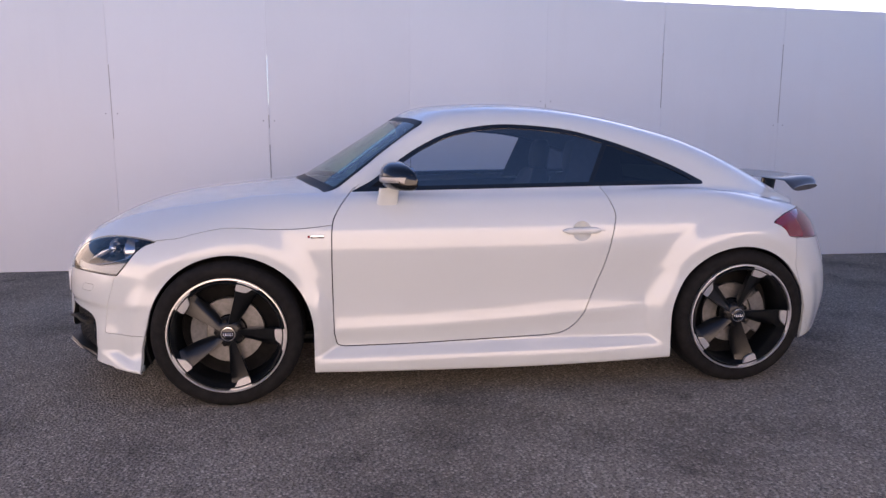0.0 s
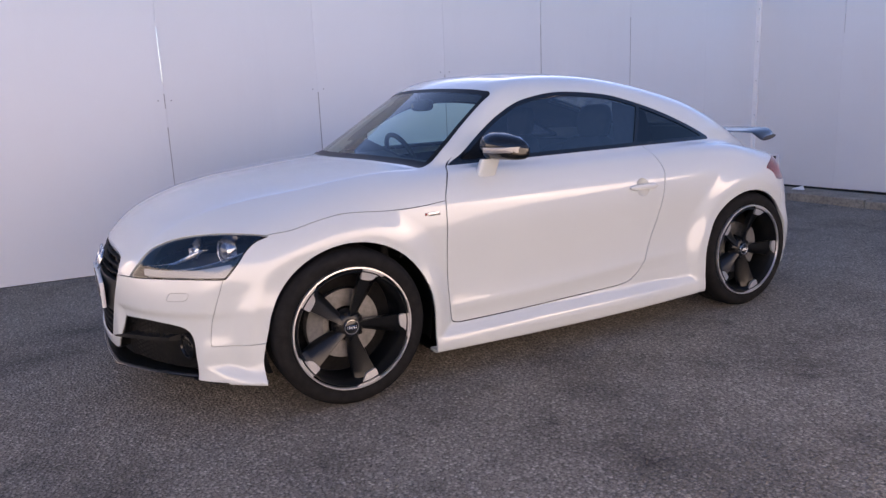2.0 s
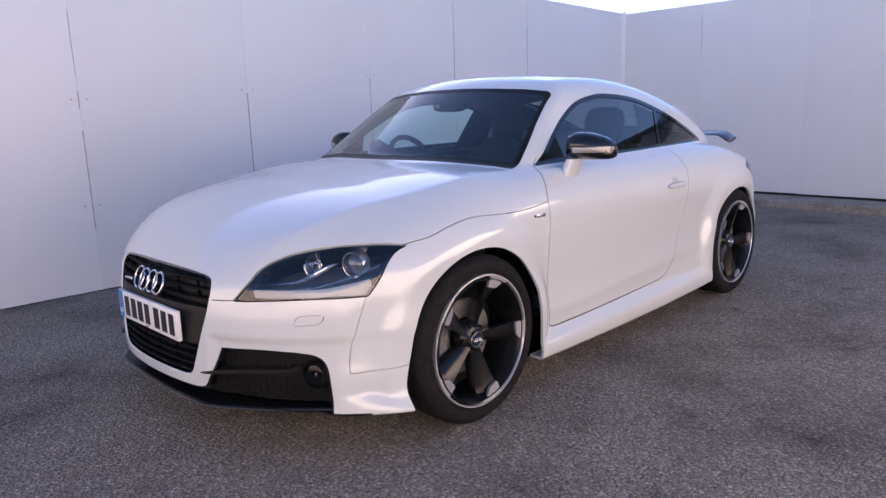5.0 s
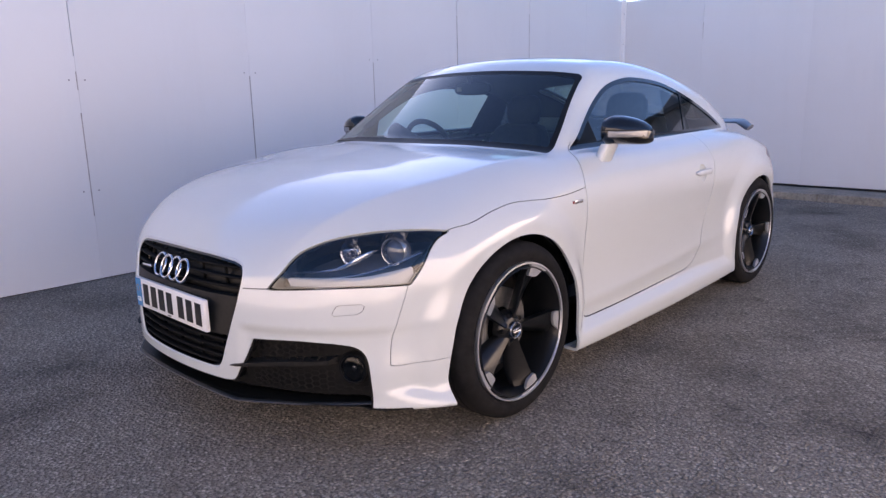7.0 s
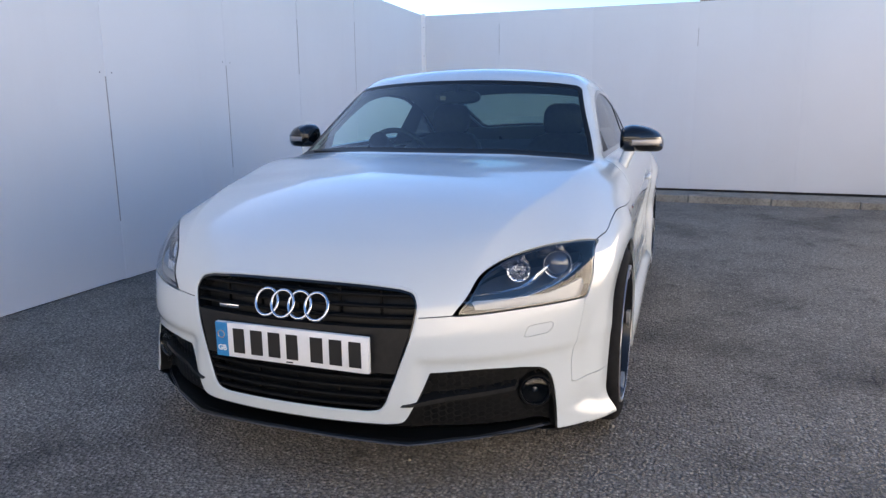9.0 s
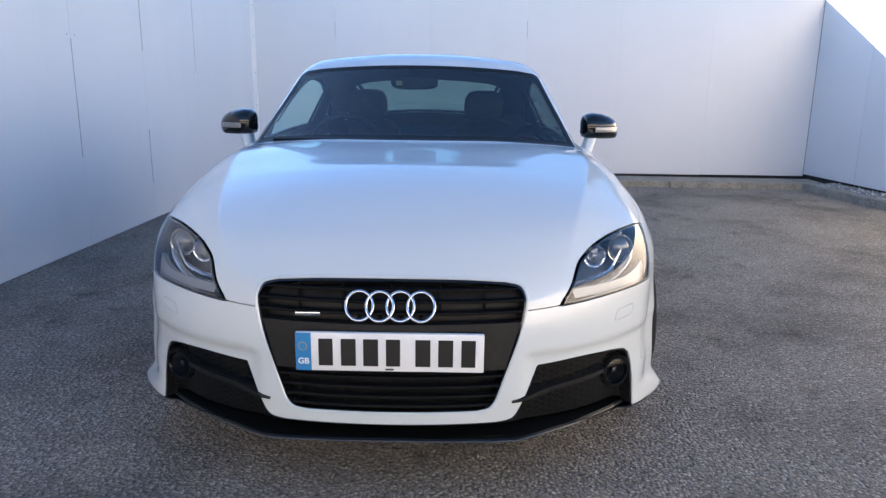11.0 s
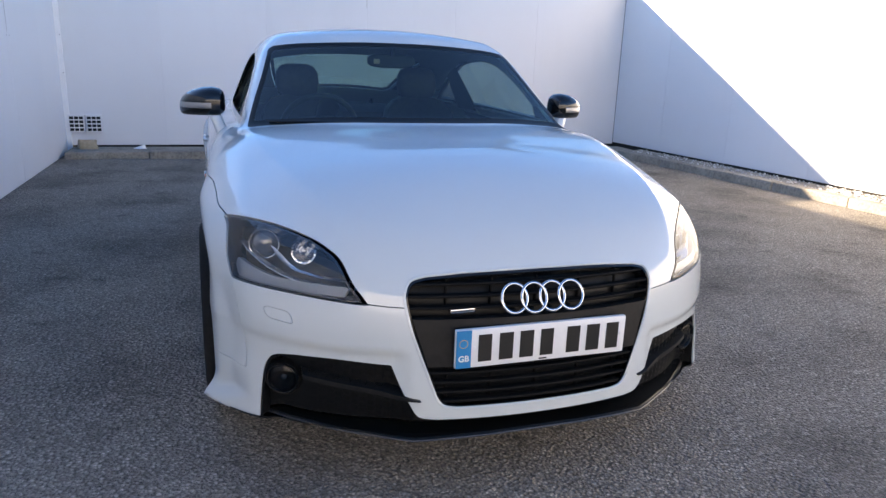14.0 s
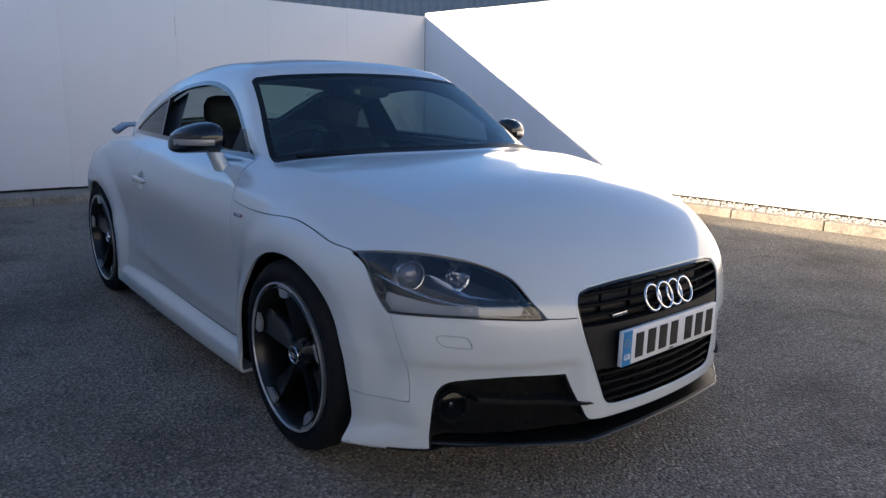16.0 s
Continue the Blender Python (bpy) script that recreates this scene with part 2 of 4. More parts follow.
# joints counted from the corner
boarded_wall("wall_back", CORNER_AB, FAR_A, -1, [.92, 2.13, 3.37, 4.53, 5.83, 7.13, 8.50, 9.74], .004, 2.43, "long white boarded wall with narrow vertical joints", slits=((3.37, 2.02, 2.28), (7.13, 1.52, 1.95)), rise=.0195,
             gaps=((2.13, 1.36, 2.12), (3.37, 1.50, 2.02), (3.37, .33, .82), (4.53, .68, 1.53), (5.83, .42, 1.40), (7.13, .45, 1.15), (7.13, 1.30, 1.42), (8.50, 1.20, 1.85)))
wall_b = boarded_wall("wall_end", CORNER_AB, CORNER_BC, 1, [1.13, 2.40, 3.70, 4.93, 6.16], .088, 2.415, "white boarded end wall above a concrete kerb", slits=((1.13, 2.06, 2.27),), gaps=((1.13, 1.86, 2.06), (3.70, 1.88, 2.10)))
boarded_wall("wall_side", CORNER_BC, FAR_C, 1, seams(1.08, 1.226, 17), .115, 2.46, "white boarded side wall, mostly in sunlight", gaps=((1.08, .56, .80),))
# unseen wall, added to bounce sunlight onto the car's front; it closes the yard
tagged(simple("wall_front", block((-13.2, -9.0, 0), (-13.0, 14.0, 4.2)), wall_white), "plain white wall added across the yard to bounce sunlight", "wall", kind="structure")
# corner trim with small screws
m, _ = frame_of(CORNER_AB, CORNER_BC)
trim = tagged(simple("trim", block((-.004, -.040, .02), (.052, -.006, 2.44), .004, 2), trim_white), "white corner trim strip", "trim", kind="structure")
trim.matrix_basis = m
for z in (.35, .95, 1.38, 1.86, 2.25):
    simple("screw", block((.034, -.044, z), (.045, -.039, z + .011), .002), screw_grey, trim)
# unseen dark post, added to block sunlight at the corner of end wall and side wall
m, length = frame_of(CORNER_AB, CORNER_BC)
simple("corner_post", block((-.02 + length, .040, 0), (length + .16, .16, 2.38)), light_stop_black, wall_b).matrix_basis = pose(0, 0, 0)
# a few screw heads on the boards of the long wall
m, _ = frame_of(CORNER_AB, FAR_A)
for u, z in ((2.13, 1.33), (4.53, 1.55), (5.83, 1.42), (7.13, 1.36), (7.13, .62), (8.50, 1.42)):
    for side in (-.05, .05):
        s = tagged(simple("screw_head", block((u + side - .005, .0025, z), (u + side + .005, .006, z + .010), .002), screw_grey), "small grey screw head in a white board", "screw", "board screws")
        s.matrix_basis = m


def kerb(name, a, b, n_out, width, height, label, skip=0):
    """Concrete kerb stones in a row along the foot of a wall; n_out: towards the wall."""
    m, length = frame_of(a, b)
    k = tagged(new(name), label, "kerb", kind="structure")
    k.matrix_basis = m
    rnd = random.Random(name)
    u = 0.0
    while u < min(length, 14):
        step_ = .915
        h = height + rnd.uniform(-.006, .006)
        y0, y1 = (0, width) if n_out > 0 else (-width, 0)
        d = rnd.uniform(-.006, .006)
        bm = block((u + .004, y0 + d, -.05), (u + step_ - .004, y1 + d, h), .012, 2)
        for v in bm.verts:
            v.co += Vector((noise.noise(v.co * 5), noise.noise(v.co * 6 + Vector((7, 0, 0))), noise.noise(v.co * 4))) * .005
        simple("kerb_stone", bm, concrete, k)
        u += step_
    return k


kb0, kb1 = Vector((5.13, 2.50, 0)), Vector((4.90, -4.66, 0))
kerb("kerb_end", kb0, kb1, 1, .14, .085, "grey concrete kerb along the end wall")
kc1 = Vector((-9.0, -5.80, 0))
kerb("kerb_side", kb1, kc1, 1, .13, .095, "pale concrete kerb along the sunlit wall")
for name, a, b, w in (("bed_end", kb0, kb1, .45), ("bed_side", kb1, kc1, .29)):
    m, length = frame_of(a, b)
    bm = block((0, .12, -.05), (length + (.33 if w > .4 else 0), .12 + w, .074 if w > .4 else .066), 0)
    for v in bm.verts:                      # it climbs a little towards the sunlit wall
        if w < .4 and v.co.y > .3 and v.co.z > 0:
            v.co.z = .094
    o = tagged(simple(name, bm, concrete), "strip of mortar between kerb and wall", "mortar", kind="structure")
    o.matrix_basis = m


def gravel():
    """White pebbles between kerb and wall."""
    rnd = random.Random(5)
    bm = bmesh.new()
    m, length = frame_of(kb1, kc1)
    for i in range(4600):
        u, w = rnd.uniform(.1, 9.5), rnd.uniform(.135, .40)
        if u < 3.1 and rnd.random() < .72:      # fewer towards the corner
            continue
        r = rnd.uniform(.006, .016)
        c = m @ Vector((u, w, .066 + .1 * (w - .12) + r * .4 + rnd.uniform(0, .009)))
        vs = [bm.verts.new(c + Vector((math.cos(k * 2.094) * r * rnd.uniform(.7, 1.2), math.sin(k * 2.094) * r * rnd.uniform(.7, 1.2), -r * .5))) for k in range(3)]
        tp = [bm.verts.new(c + Vector((math.cos(k * 2.094 + 1) * r * .6, math.sin(k * 2.094 + 1) * r * .6, r * rnd.uniform(.4, .7)))) for k in range(3)]
        bm.faces.new(tp)
        for k in range(3):
            bm.faces.new((vs[k], vs[(k + 1) % 3], tp[k]))
            bm.faces.new((vs[(k + 1) % 3], tp[(k + 1) % 3], tp[k]))
    return bm


tagged(simple("gravel", gravel(), pebble), "white pebbles between kerb and wall", "gravel", kind="stuff")



def grit():
    """Loose bits of stone on the asphalt."""
    rnd = random.Random(11)
    bm = bmesh.new()
    for i in range(260):
        x, y = rnd.uniform(-3.6, 4.6), rnd.uniform(-4.4, 2.3)
        r = rnd.choice((.003, .004, .005, .007, .011))
        c = Vector((x, y, r * .4))
        vs = [bm.verts.new(c + Vector((math.cos(k * 1.571) * r * rnd.uniform(.6, 1.3), math.sin(k * 1.571) * r * rnd.uniform(.6, 1.3), -r * .45))) for k in range(4)]
        top = bm.verts.new(c + Vector((0, 0, r * .5)))
        for k in range(4):
            bm.faces.new((vs[k], vs[(k + 1) % 4], top))
    return bm


tagged(simple("grit", grit(), concrete), "loose bits of stone scattered on the asphalt", "grit", kind="stuff")

# ventilation bricks low in the end wall, by the corner
mb, _ = frame_of(CORNER_AB, CORNER_BC)
for u in (.035, .228):
    v = tagged(new("air_vent"), "white ventilation brick with rows of dark holes", "vent", "air vents")
    v.matrix_basis = mb @ pose(u, -.004, .255)
    simple("frame", block((0, -.046, 0), (.178, .004, .208), .004), wall_white, v)
    # thin black plates on the brick stand for the shade inside its holes
    for r in range(4):
        for c in range(3):
            simple("hole_shade", block((.014 + c * .053, -.0475, .014 + r * .047), (.058 + c * .053, -.045, .047 + r * .047), .002), hole_shade_black, v)
# broken piece of concrete lying at the end of the kerb
bm = block((-.09, -.10, 0), (.09, .10, .125), .02, 3)
for v in bm.verts:
    v.co += Vector((noise.noise(v.co * 9), noise.noise(v.co * 8 + Vector((5, 0, 0))), noise.noise(v.co * 9 + Vector((0, 9, 0))) * (v.co.z > .02))) * .035
rub = tagged(simple("rubble", bm, sandstone), "broken piece of sandy concrete block on the kerb", "rubble")
rub.matrix_basis = pose(5.52, 2.30, .060, 0, 0, 12)
# white flake of broken board lying behind the kerb
bm = bmesh.new()
low = [bm.verts.new(p) for p in ((-.03, -.085, 0), (.03, -.07, 0), (.025, .075, 0), (-.025, .06, 0))]
top = [bm.verts.new(p) for p in ((-.006, -.02, .030), (.004, -.062, .052), (.006, .01, .026), (-.004, .05, .012))]
bm.faces.new(low)
bm.faces.new(top)
for i in range(4):
    bm.faces.new((low[i], low[(i + 1) % 4], top[(i + 1) % 4], top[i]))
flake = tagged(simple("board_flake", bm, trim_white), "white flake broken off a wall board, behind the kerb", "rubble")
flake.matrix_basis = pose(5.50, 1.72, .074, 0, 0, 4)


# ribbed grey shed behind the end wall
def shed():
    s = tagged(new("shed"), "grey ribbed metal shed behind the wall", "shed")
    bm = bmesh.new()
    rows = []
    y, k = -1.6, 0
    while y > -22:
        for dy, dx in ((0, 0), (-.11, 0), (-.15, -.04), (-.26, -.04), (-.30, 0)):
            rows.append((13.9 + dx, y + dy))
        y -= .30
    lo = [bm.verts.new((x, y, 0)) for x, y in rows]
    hi = [bm.verts.new((x, y, 5.4)) for x, y in rows]
    for i in range(len(rows) - 1):
        bm.faces.new((lo[i], lo[i + 1], hi[i + 1], hi[i]))
    simple("cladding", bm, steel_blue, s)
    simple("side_wall", block((13.95, -1.72, 0), (24, -1.60, 4.0), .01), steel_blue, s)
    bm = bmesh.new()
    a = [bm.verts.new(p) for p in ((13.6, -1.2, 3.94), (13.6, -9, 6.6), (24, -9, 6.6), (24, -1.2, 3.94))]
    b = [bm.verts.new(p.co + Vector((0, 0, .14))) for p in a]
    bm.faces.new(a)
    bm.faces.new(b)
    for i in range(4):
        bm.faces.new((a[i], a[(i + 1) % 4], b[(i + 1) % 4], b[i]))
    simple("roof", bm, roof_dark, s)


shed()
# ---- the car's outer skin, as one smooth solid: nose at -x, left side at -y, wheels on z = 0 ----
AXLE_F, AXLE_R, HUB_Z = -1.234, 1.222, 0.332


def curve(*xy):
    """A smooth curve through the pairs x, y, as a function of arrays."""
    x, y = np.array(xy[0::2], float), np.array(xy[1::2], float)
    d = np.diff(y) / np.diff(x)
    m = np.empty_like(y)
    m[1:-1] = (d[:-1] * np.diff(x)[1:] + d[1:] * np.diff(x)[:-1]) / (x[2:] - x[:-2])
    m[0], m[-1] = d[0], d[-1]
    s = np.linspace(x[0], x[-1], 1500)
    i = np.clip(np.searchsorted(x, s, side="right") - 1, 0, len(x) - 2)
    h = np.diff(x)[i]
    t = (s - x[i]) / h
    v = (2 * t**3 - 3 * t**2 + 1) * y[i] + (t**3 - 2 * t**2 + t) * h * m[i] + (3 * t**2 - 2 * t**3) * y[i + 1] + (t**3 - t**2) * h * m[i + 1]
    return lambda q: np.interp(q, s, v)


def smax(a, b, k):
    h = np.maximum(k - np.abs(a - b), 0) / k
    return np.maximum(a, b) + h * h * k / 4


def smin(a, b, k):
    return -smax(-a, -b, k)


def step(t):
    t = np.clip(t, 0, 1)
    return t * t * (3 - 2 * t)


side_plan = curve(-2.2, .83, -1.5, .884, -1.2, .900, -.75, .907, 0, .902, .5, .898, 1.0, .900, 1.25, .900, 1.5, .884, 1.8, .84, 2.2, .76)
side_drop = curve(.1, .018, .16, .027, .195, .028, .215, .022, .232, .008, .246, -.006, .258, -.0142, .272, -.0160, .30, -.0142, .325, -.0104, .336, -.0086, .342, -.0082, .350, -.0085, .375, -.0122, .41, -.0160, .47, -.0172, .6, -.008, .72, 0, .79, -.006, .85, -.026, .91, -.064, .97, -.115, 1.1, -.24)
# towards the rear wheel the skirt's ledge runs out into a plain flank
rear_drop = curve(.1, .027, .16, .027, .2, .025, .25, .018, .3, .008, .35, -.002, .40, -.012, .47, -.0165, .6, -.008, .72, 0, .79, -.006, .85, -.026, .91, -.064, .97, -.115, 1.1, -.24)
hood_mid = curve(-2.2, .55, -2.12, .635, -2.05, .70, -1.96, .77, -1.87, .822, -1.72, .885, -1.55, .927, -1.3, .957, -1.0, .986, -.8, 1.003, -.6, .991, -.4, .974, 0, .967, .5, .965,
                 1.0, .972, 1.3, .95, 1.5, .915, 1.7, .87, 1.9, .80, 2.1, .70)
hood_crown = curve(-2.2, .14, -1.9, .14, -1.5, .12, -1.0, .067, -.8, .094, -.6, .063, -.4, .042, 0, .025, 1.0, .02, 1.5, .05, 2.1, .06)
nose_lean = curve(.05, .05, .15, .02, .25, 0, .42, 0, .55, .012, .65, .035, .75, .09, .9, .2)
tail_lean = curve(.05, .09, .2, .05, .3, .02, .4, 0, .55, .015, .66, .05, .75, .085, .85, .13, .95, .2)
glass_plan = curve(-1.2, .70, -.75, .742, -.3, .760, 0, .766, .5, .757, .8, .742, 1.09, .712, 1.3, .665, 1.5, .59, 1.75, .49, 2.1, .42)
roof_mid = curve(-1.2, 1.25, -.6, 1.312, -.3, 1.360, -.06, 1.380, .127, 1.382, .379, 1.366, .637, 1.325, .834, 1.280, 1.036, 1.223, 1.174, 1.170, 1.348, 1.091, 1.5, 1.017, 1.67, .93, 1.856, .84, 2.1, .70)

crease = curve(-2.2, .45, -2.01, .488, -1.95, .515, -1.86, .549, -1.72, .590, -1.33, .680, -1.0, .725, -.75, .742, -.4, .80, 0, .9, 2.1, .9)
hood_fall = curve(-2.2, .32, -1.9, .38, -1.6, .36, -1.3, .34, -1.0, .30, -.8, .22, -.6, .0, 0, 0, 2.1, 0)
floor_line = curve(-2.2, .208, -1.8, .186, -1.55, .168, -.9, .146, .9, .150, 1.5, .20, 2.1, .24)


door_crease = curve(-2.2, .330, -.8, .330, -.35, .337, 0, .351, .57, .387, .9, .402, 2.2, .402)


def skin(x, y, z):
    """Below nought inside the car, above it outside; about metres near the skin."""
    y = np.abs(y)
    bulge = 0
    for xw in (AXLE_F, AXLE_R):
        r = np.hypot(x - xw, z - HUB_Z)
        bulge = bulge + step((.530 - r) / .130)
    flare = .025 * bulge
    low = step((.60 - z) / .15)              # near the sills the arches run into the skirts
    back = (.5 * step((x - .40) / .40) + .5 * step((x - .75) / .25)) * (x < 1.5)
    rise = (door_crease(x) - .340) * step((z - .262) / .06) * step((.75 - z) / .3)      # the door's lower crease climbs to the rear
    flank = side_drop(z - rise) * (1 - back) + rear_drop(z) * back
    form = (1 - low) * (flank + flare) + low * smax(flank, -.034 + .059 * bulge, .014)
    flick = .046 * np.clip((.268 - z) / .072, 0, 1.2)**2 * step((-1.50 - x) / .05) * step((x + 1.97) / .10)
    side = y - flick - (side_plan(x) + form)
    crown = hood_crown(x)
    fold = y - crease(x)
    top = (z - hood_mid(x) + crown * y * y + hood_fall(x) * (fold + np.sqrt(fold * fold + .00003)) * .5) / 1.05
    ledge = .014 * step((.474 - z) / .034) * step((y - .37) / .05)
    slope = .524 * y + 1.62 * y**3
    nose = (-2.125 + .262 * y**2 + .400 * y**4 + nose_lean(z) + ledge - .45 * flick * step((y - .72) / .05) - .030 * step((y - .70) / .12) * step((.42 - z) / .18) - x) / np.sqrt(1 + np.minimum(slope, 1.6)**2)
    tail = (x - 2.055 + .457 * y**2 + .09 * y**4 + tail_lean(z)) / np.sqrt(1 + np.minimum(.91 * y, 1.2)**2)
    lower = smax(side, top, .05 + .055 * step((-.7 - x) / .5) + .05 * step((x - 1.1) / .4))
    lower = smax(lower, nose, .07)
    lower = smax(lower, tail, .09)
    lower = smax(lower, floor_line(x) - z, .02)
    gside = (y - glass_plan(x) + .40 * np.maximum(z - .96, -.04) + .12 * np.maximum(z - .96, 0)**2) / 1.08
    roof = (z - roof_mid(x) - .014 + .15 * y * y) / (1.0 + .12 * step((x - .5) / .5))
    wind = (-1.0 + 1.60 * (z - .96) + .46 * y * y - x) / 1.95
    cabin = smax(smax(gside, roof, .085), wind, .035)
    cabin = smax(smax(cabin, x - 1.95, .05), .86 - z, .02)
    return smin(lower, cabin, .028)


def skin_normal(p, e=.0015):
    g = np.stack([skin(*(p + e * d).T) - skin(*(p - e * d).T) for d in np.eye(3)], 1)
    return g / (np.linalg.norm(g, axis=1, keepdims=True) + 1e-12), g / (2 * e)


# ---- skin to mesh, and panels cut out of it ----
def skin_mesh(h=.0125):
    """The skin as points, normals and triangles (both halves)."""
    xs, ys, zs = np.arange(-2.20, 2.14, h), (np.arange(int(1.0 / h)) - .5) * h, np.arange(.10, 1.40, h)
    f = skin(xs[:, None, None], ys[None, :, None], zs[None, None, :])
    s = f < 0
    n = [k - 1 for k in f.shape]
    corner = [s[i:i + n[0], j:j + n[1], k:k + n[2]] for i in (0, 1) for j in (0, 1) for k in (0, 1)]
    count = sum(c.astype(np.int8) for c in corner)
    cell = np.argwhere((count > 0) & (count < 8))
    number = -np.ones(n, int)
    number[tuple(cell.T)] = np.arange(len(cell))
    total, weight = np.zeros((len(cell), 3)), np.zeros(len(cell))
    for a in range(3):
        for u in (0, 1):
            for v in (0, 1):
                o = np.zeros(3, int)
                o[(a + 1) % 3], o[(a + 2) % 3] = u, v
                p = cell + o
                q = p.copy()
                q[:, a] += 1
                fp, fq = f[tuple(p.T)], f[tuple(q.T)]
                cross = (fp < 0) != (fq < 0)
                t = np.where(cross, fp / np.where(cross, fp - fq, 1), 0)
                w = p.astype(float)
                w[:, a] += t
                total += w * cross[:, None]
                weight += cross
    pts = total / weight[:, None] * h + [xs[0], ys[0], zs[0]]
    for _ in range(3):
        _, g = skin_normal(pts)
        pts = pts - np.clip(skin(*pts.T) / ((g * g).sum(1) + .05), -h, h)[:, None] * g
    mid = cell[:, 1] == 0
    pts[mid, 1] = 0
    quads = []
    for a in range(3):
        b, c = (a + 1) % 3, (a + 2) % 3
        lo = [slice(0, None)] * 3
        hi = [slice(0, None)] * 3
        lo[a], hi[a] = slice(0, -1), slice(1, None)
        edge = np.argwhere(s[tuple(lo)] != s[tuple(hi)])
        keep = np.ones(len(edge), bool)
        for d in (b, c):
            keep &= (edge[:, d] > 0) & (edge[:, d] < n[d])
        edge = edge[keep]
        into = s[tuple(edge.T)]
        ring = []
        for db, dc in ((1, 1), (0, 1), (0, 0), (1, 0)):
            e = edge.copy()
            e[:, b] -= db
            e[:, c] -= dc
            ring.append(number[tuple(e.T)])
        ring = np.stack(ring, 1)
        ring[~into] = ring[~into][:, ::-1]
        quads.append(ring)
    quads = np.concatenate(quads)
    other = np.arange(len(pts)) + len(pts)
    other[mid] = np.flatnonzero(mid)
    both = np.concatenate([pts, pts * [1, -1, 1]])
    quads = np.concatenate([quads, other[quads][:, ::-1]])
    a, b, c, d = (both[quads[:, i]] for i in range(4))
    short = ((a - c)**2).sum(1) <= ((b - d)**2).sum(1)
    q = quads
    tris = np.concatenate([np.where(short[:, None], q[:, [0, 1, 2]], q[:, [0, 1, 3]]), np.where(short[:, None], q[:, [0, 2, 3]], q[:, [1, 2, 3]])])
    normals, _ = skin_normal(both)
    normals[len(pts):][mid] = normals[:len(pts)][mid]
    return both, normals, tris


def tidy(m):
    v, n, t = m
    used = np.zeros(len(v), bool)
    used[t.ravel()] = True
    new_index = np.cumsum(used) - 1
    return v[used], n[used], new_index[t]


def clip(m, f):
    """The part of a mesh where the field f (one value a point) is below nought, and the rest."""
    v, n, t = m
    f = np.where(np.abs(f) < 2e-5, 2e-5, f)
    ins = f < 0
    k = ins[t].sum(1)
    parts = ([t[k == 3]], [t[k == 0]])
    extra_v, extra_n = [v], [n]
    base = len(v)
    for lone, want in ((1, 0), (2, 1)):
        tt = t[k == lone]
        if not len(tt):
            continue
        odd = np.argmax(ins[tt] if lone == 1 else ~ins[tt], axis=1)
        r = np.arange(len(tt))
        a, b, c = tt[r, odd], tt[r, (odd + 1) % 3], tt[r, (odd + 2) % 3]
        cut = []
        for q in (b, c):
            w = (f[a] / (f[a] - f[q]))[:, None]
            extra_v.append(v[a] + w * (v[q] - v[a]))
            nn = n[a] + w * (n[q] - n[a])
            extra_n.append(nn / np.linalg.norm(nn, axis=1, keepdims=True))
            cut.append(np.arange(len(tt)) + base)
            base += len(tt)
        parts[want].append(np.stack([a, cut[0], cut[1]], 1))
        parts[1 - want].append(np.stack([cut[0], b, c], 1))
        parts[1 - want].append(np.stack([cut[0], c, cut[1]], 1))
    v, n = np.concatenate(extra_v), np.concatenate(extra_n)
    # join the points that two neighbours cut at the same spot
    key = np.round(v[len(m[0]):] * 2e5).astype(np.int64)
    _, first, back = np.unique(key, axis=0, return_index=True, return_inverse=True)
    where = np.concatenate([np.arange(len(m[0])), len(m[0]) + first[back.ravel()]])
    out = []
    for p in parts:
        p = where[np.concatenate(p)]
        p = p[(p[:, 0] != p[:, 1]) & (p[:, 1] != p[:, 2]) & (p[:, 0] != p[:, 2])]
        out.append(tidy((v, n, p)))
    return out


def outline(*runs, n=14):
    """A closed outline: smooth runs of points, each ending in a corner where the next begins."""
    pts = []
    for run in runs:
        p = [np.array(q, float) for q in run]
        e = [2 * p[0] - p[1], *p, 2 * p[-1] - p[-2]]
        for i in range(len(p) - 1):
            a, b, c, d = e[i:i + 4]
            for t in np.linspace(0, 1, n, endpoint=False):
                pts.append(.5 * (2 * b + (c - a) * t + (2 * a - 5 * b + 4 * c - d) * t**2 + (3 * b - a - 3 * c + d) * t**3))
        pts.append(p[-1])
    return np.array(pts)


def within(poly, p):
    """Signed distance of points p to a closed outline, below nought inside."""
    a, b = poly, np.roll(poly, -1, 0)
    ab = b - a
    best, odd = np.full(len(p), 9.0), np.zeros(len(p), bool)
    for q, w, s in zip(a, b, ab):
        l2 = s @ s
        if l2 < 1e-14:
            continue
        d = p - q
        t = np.clip(d @ s / l2, 0, 1)
        best = np.minimum(best, np.hypot(d[:, 0] - t * s[0], d[:, 1] - t * s[1]))
        up = (q[1] > p[:, 1]) != (w[1] > p[:, 1])
        if s[1] != 0:
            odd ^= up & (p[:, 0] < q[0] + s[0] * (p[:, 1] - q[1]) / s[1])
    return np.where(odd, -best, best)


def region(m, poly, axes, gate):
    """The outline as a field on a mesh, seen along the third axis, where gate holds. Axis y counts from the middle outwards."""
    p = np.stack([np.abs(m[0][:, a]) if a == 1 else m[0][:, a] for a in axes], 1)
    f = np.full(len(p), 1.0)
    lo, hi = poly.min(0) - .05, poly.max(0) + .05
    near = gate & ((p > lo) & (p < hi)).all(1)
    f[near] = within(poly, p[near])
    return f


def split(m, f, gap=.0):
    """Inside and outside of a field, with a gap between them."""
    if gap == 0:
        return clip(m, f)
    return clip(m, f + gap)[0], clip(m, f - gap)[1]


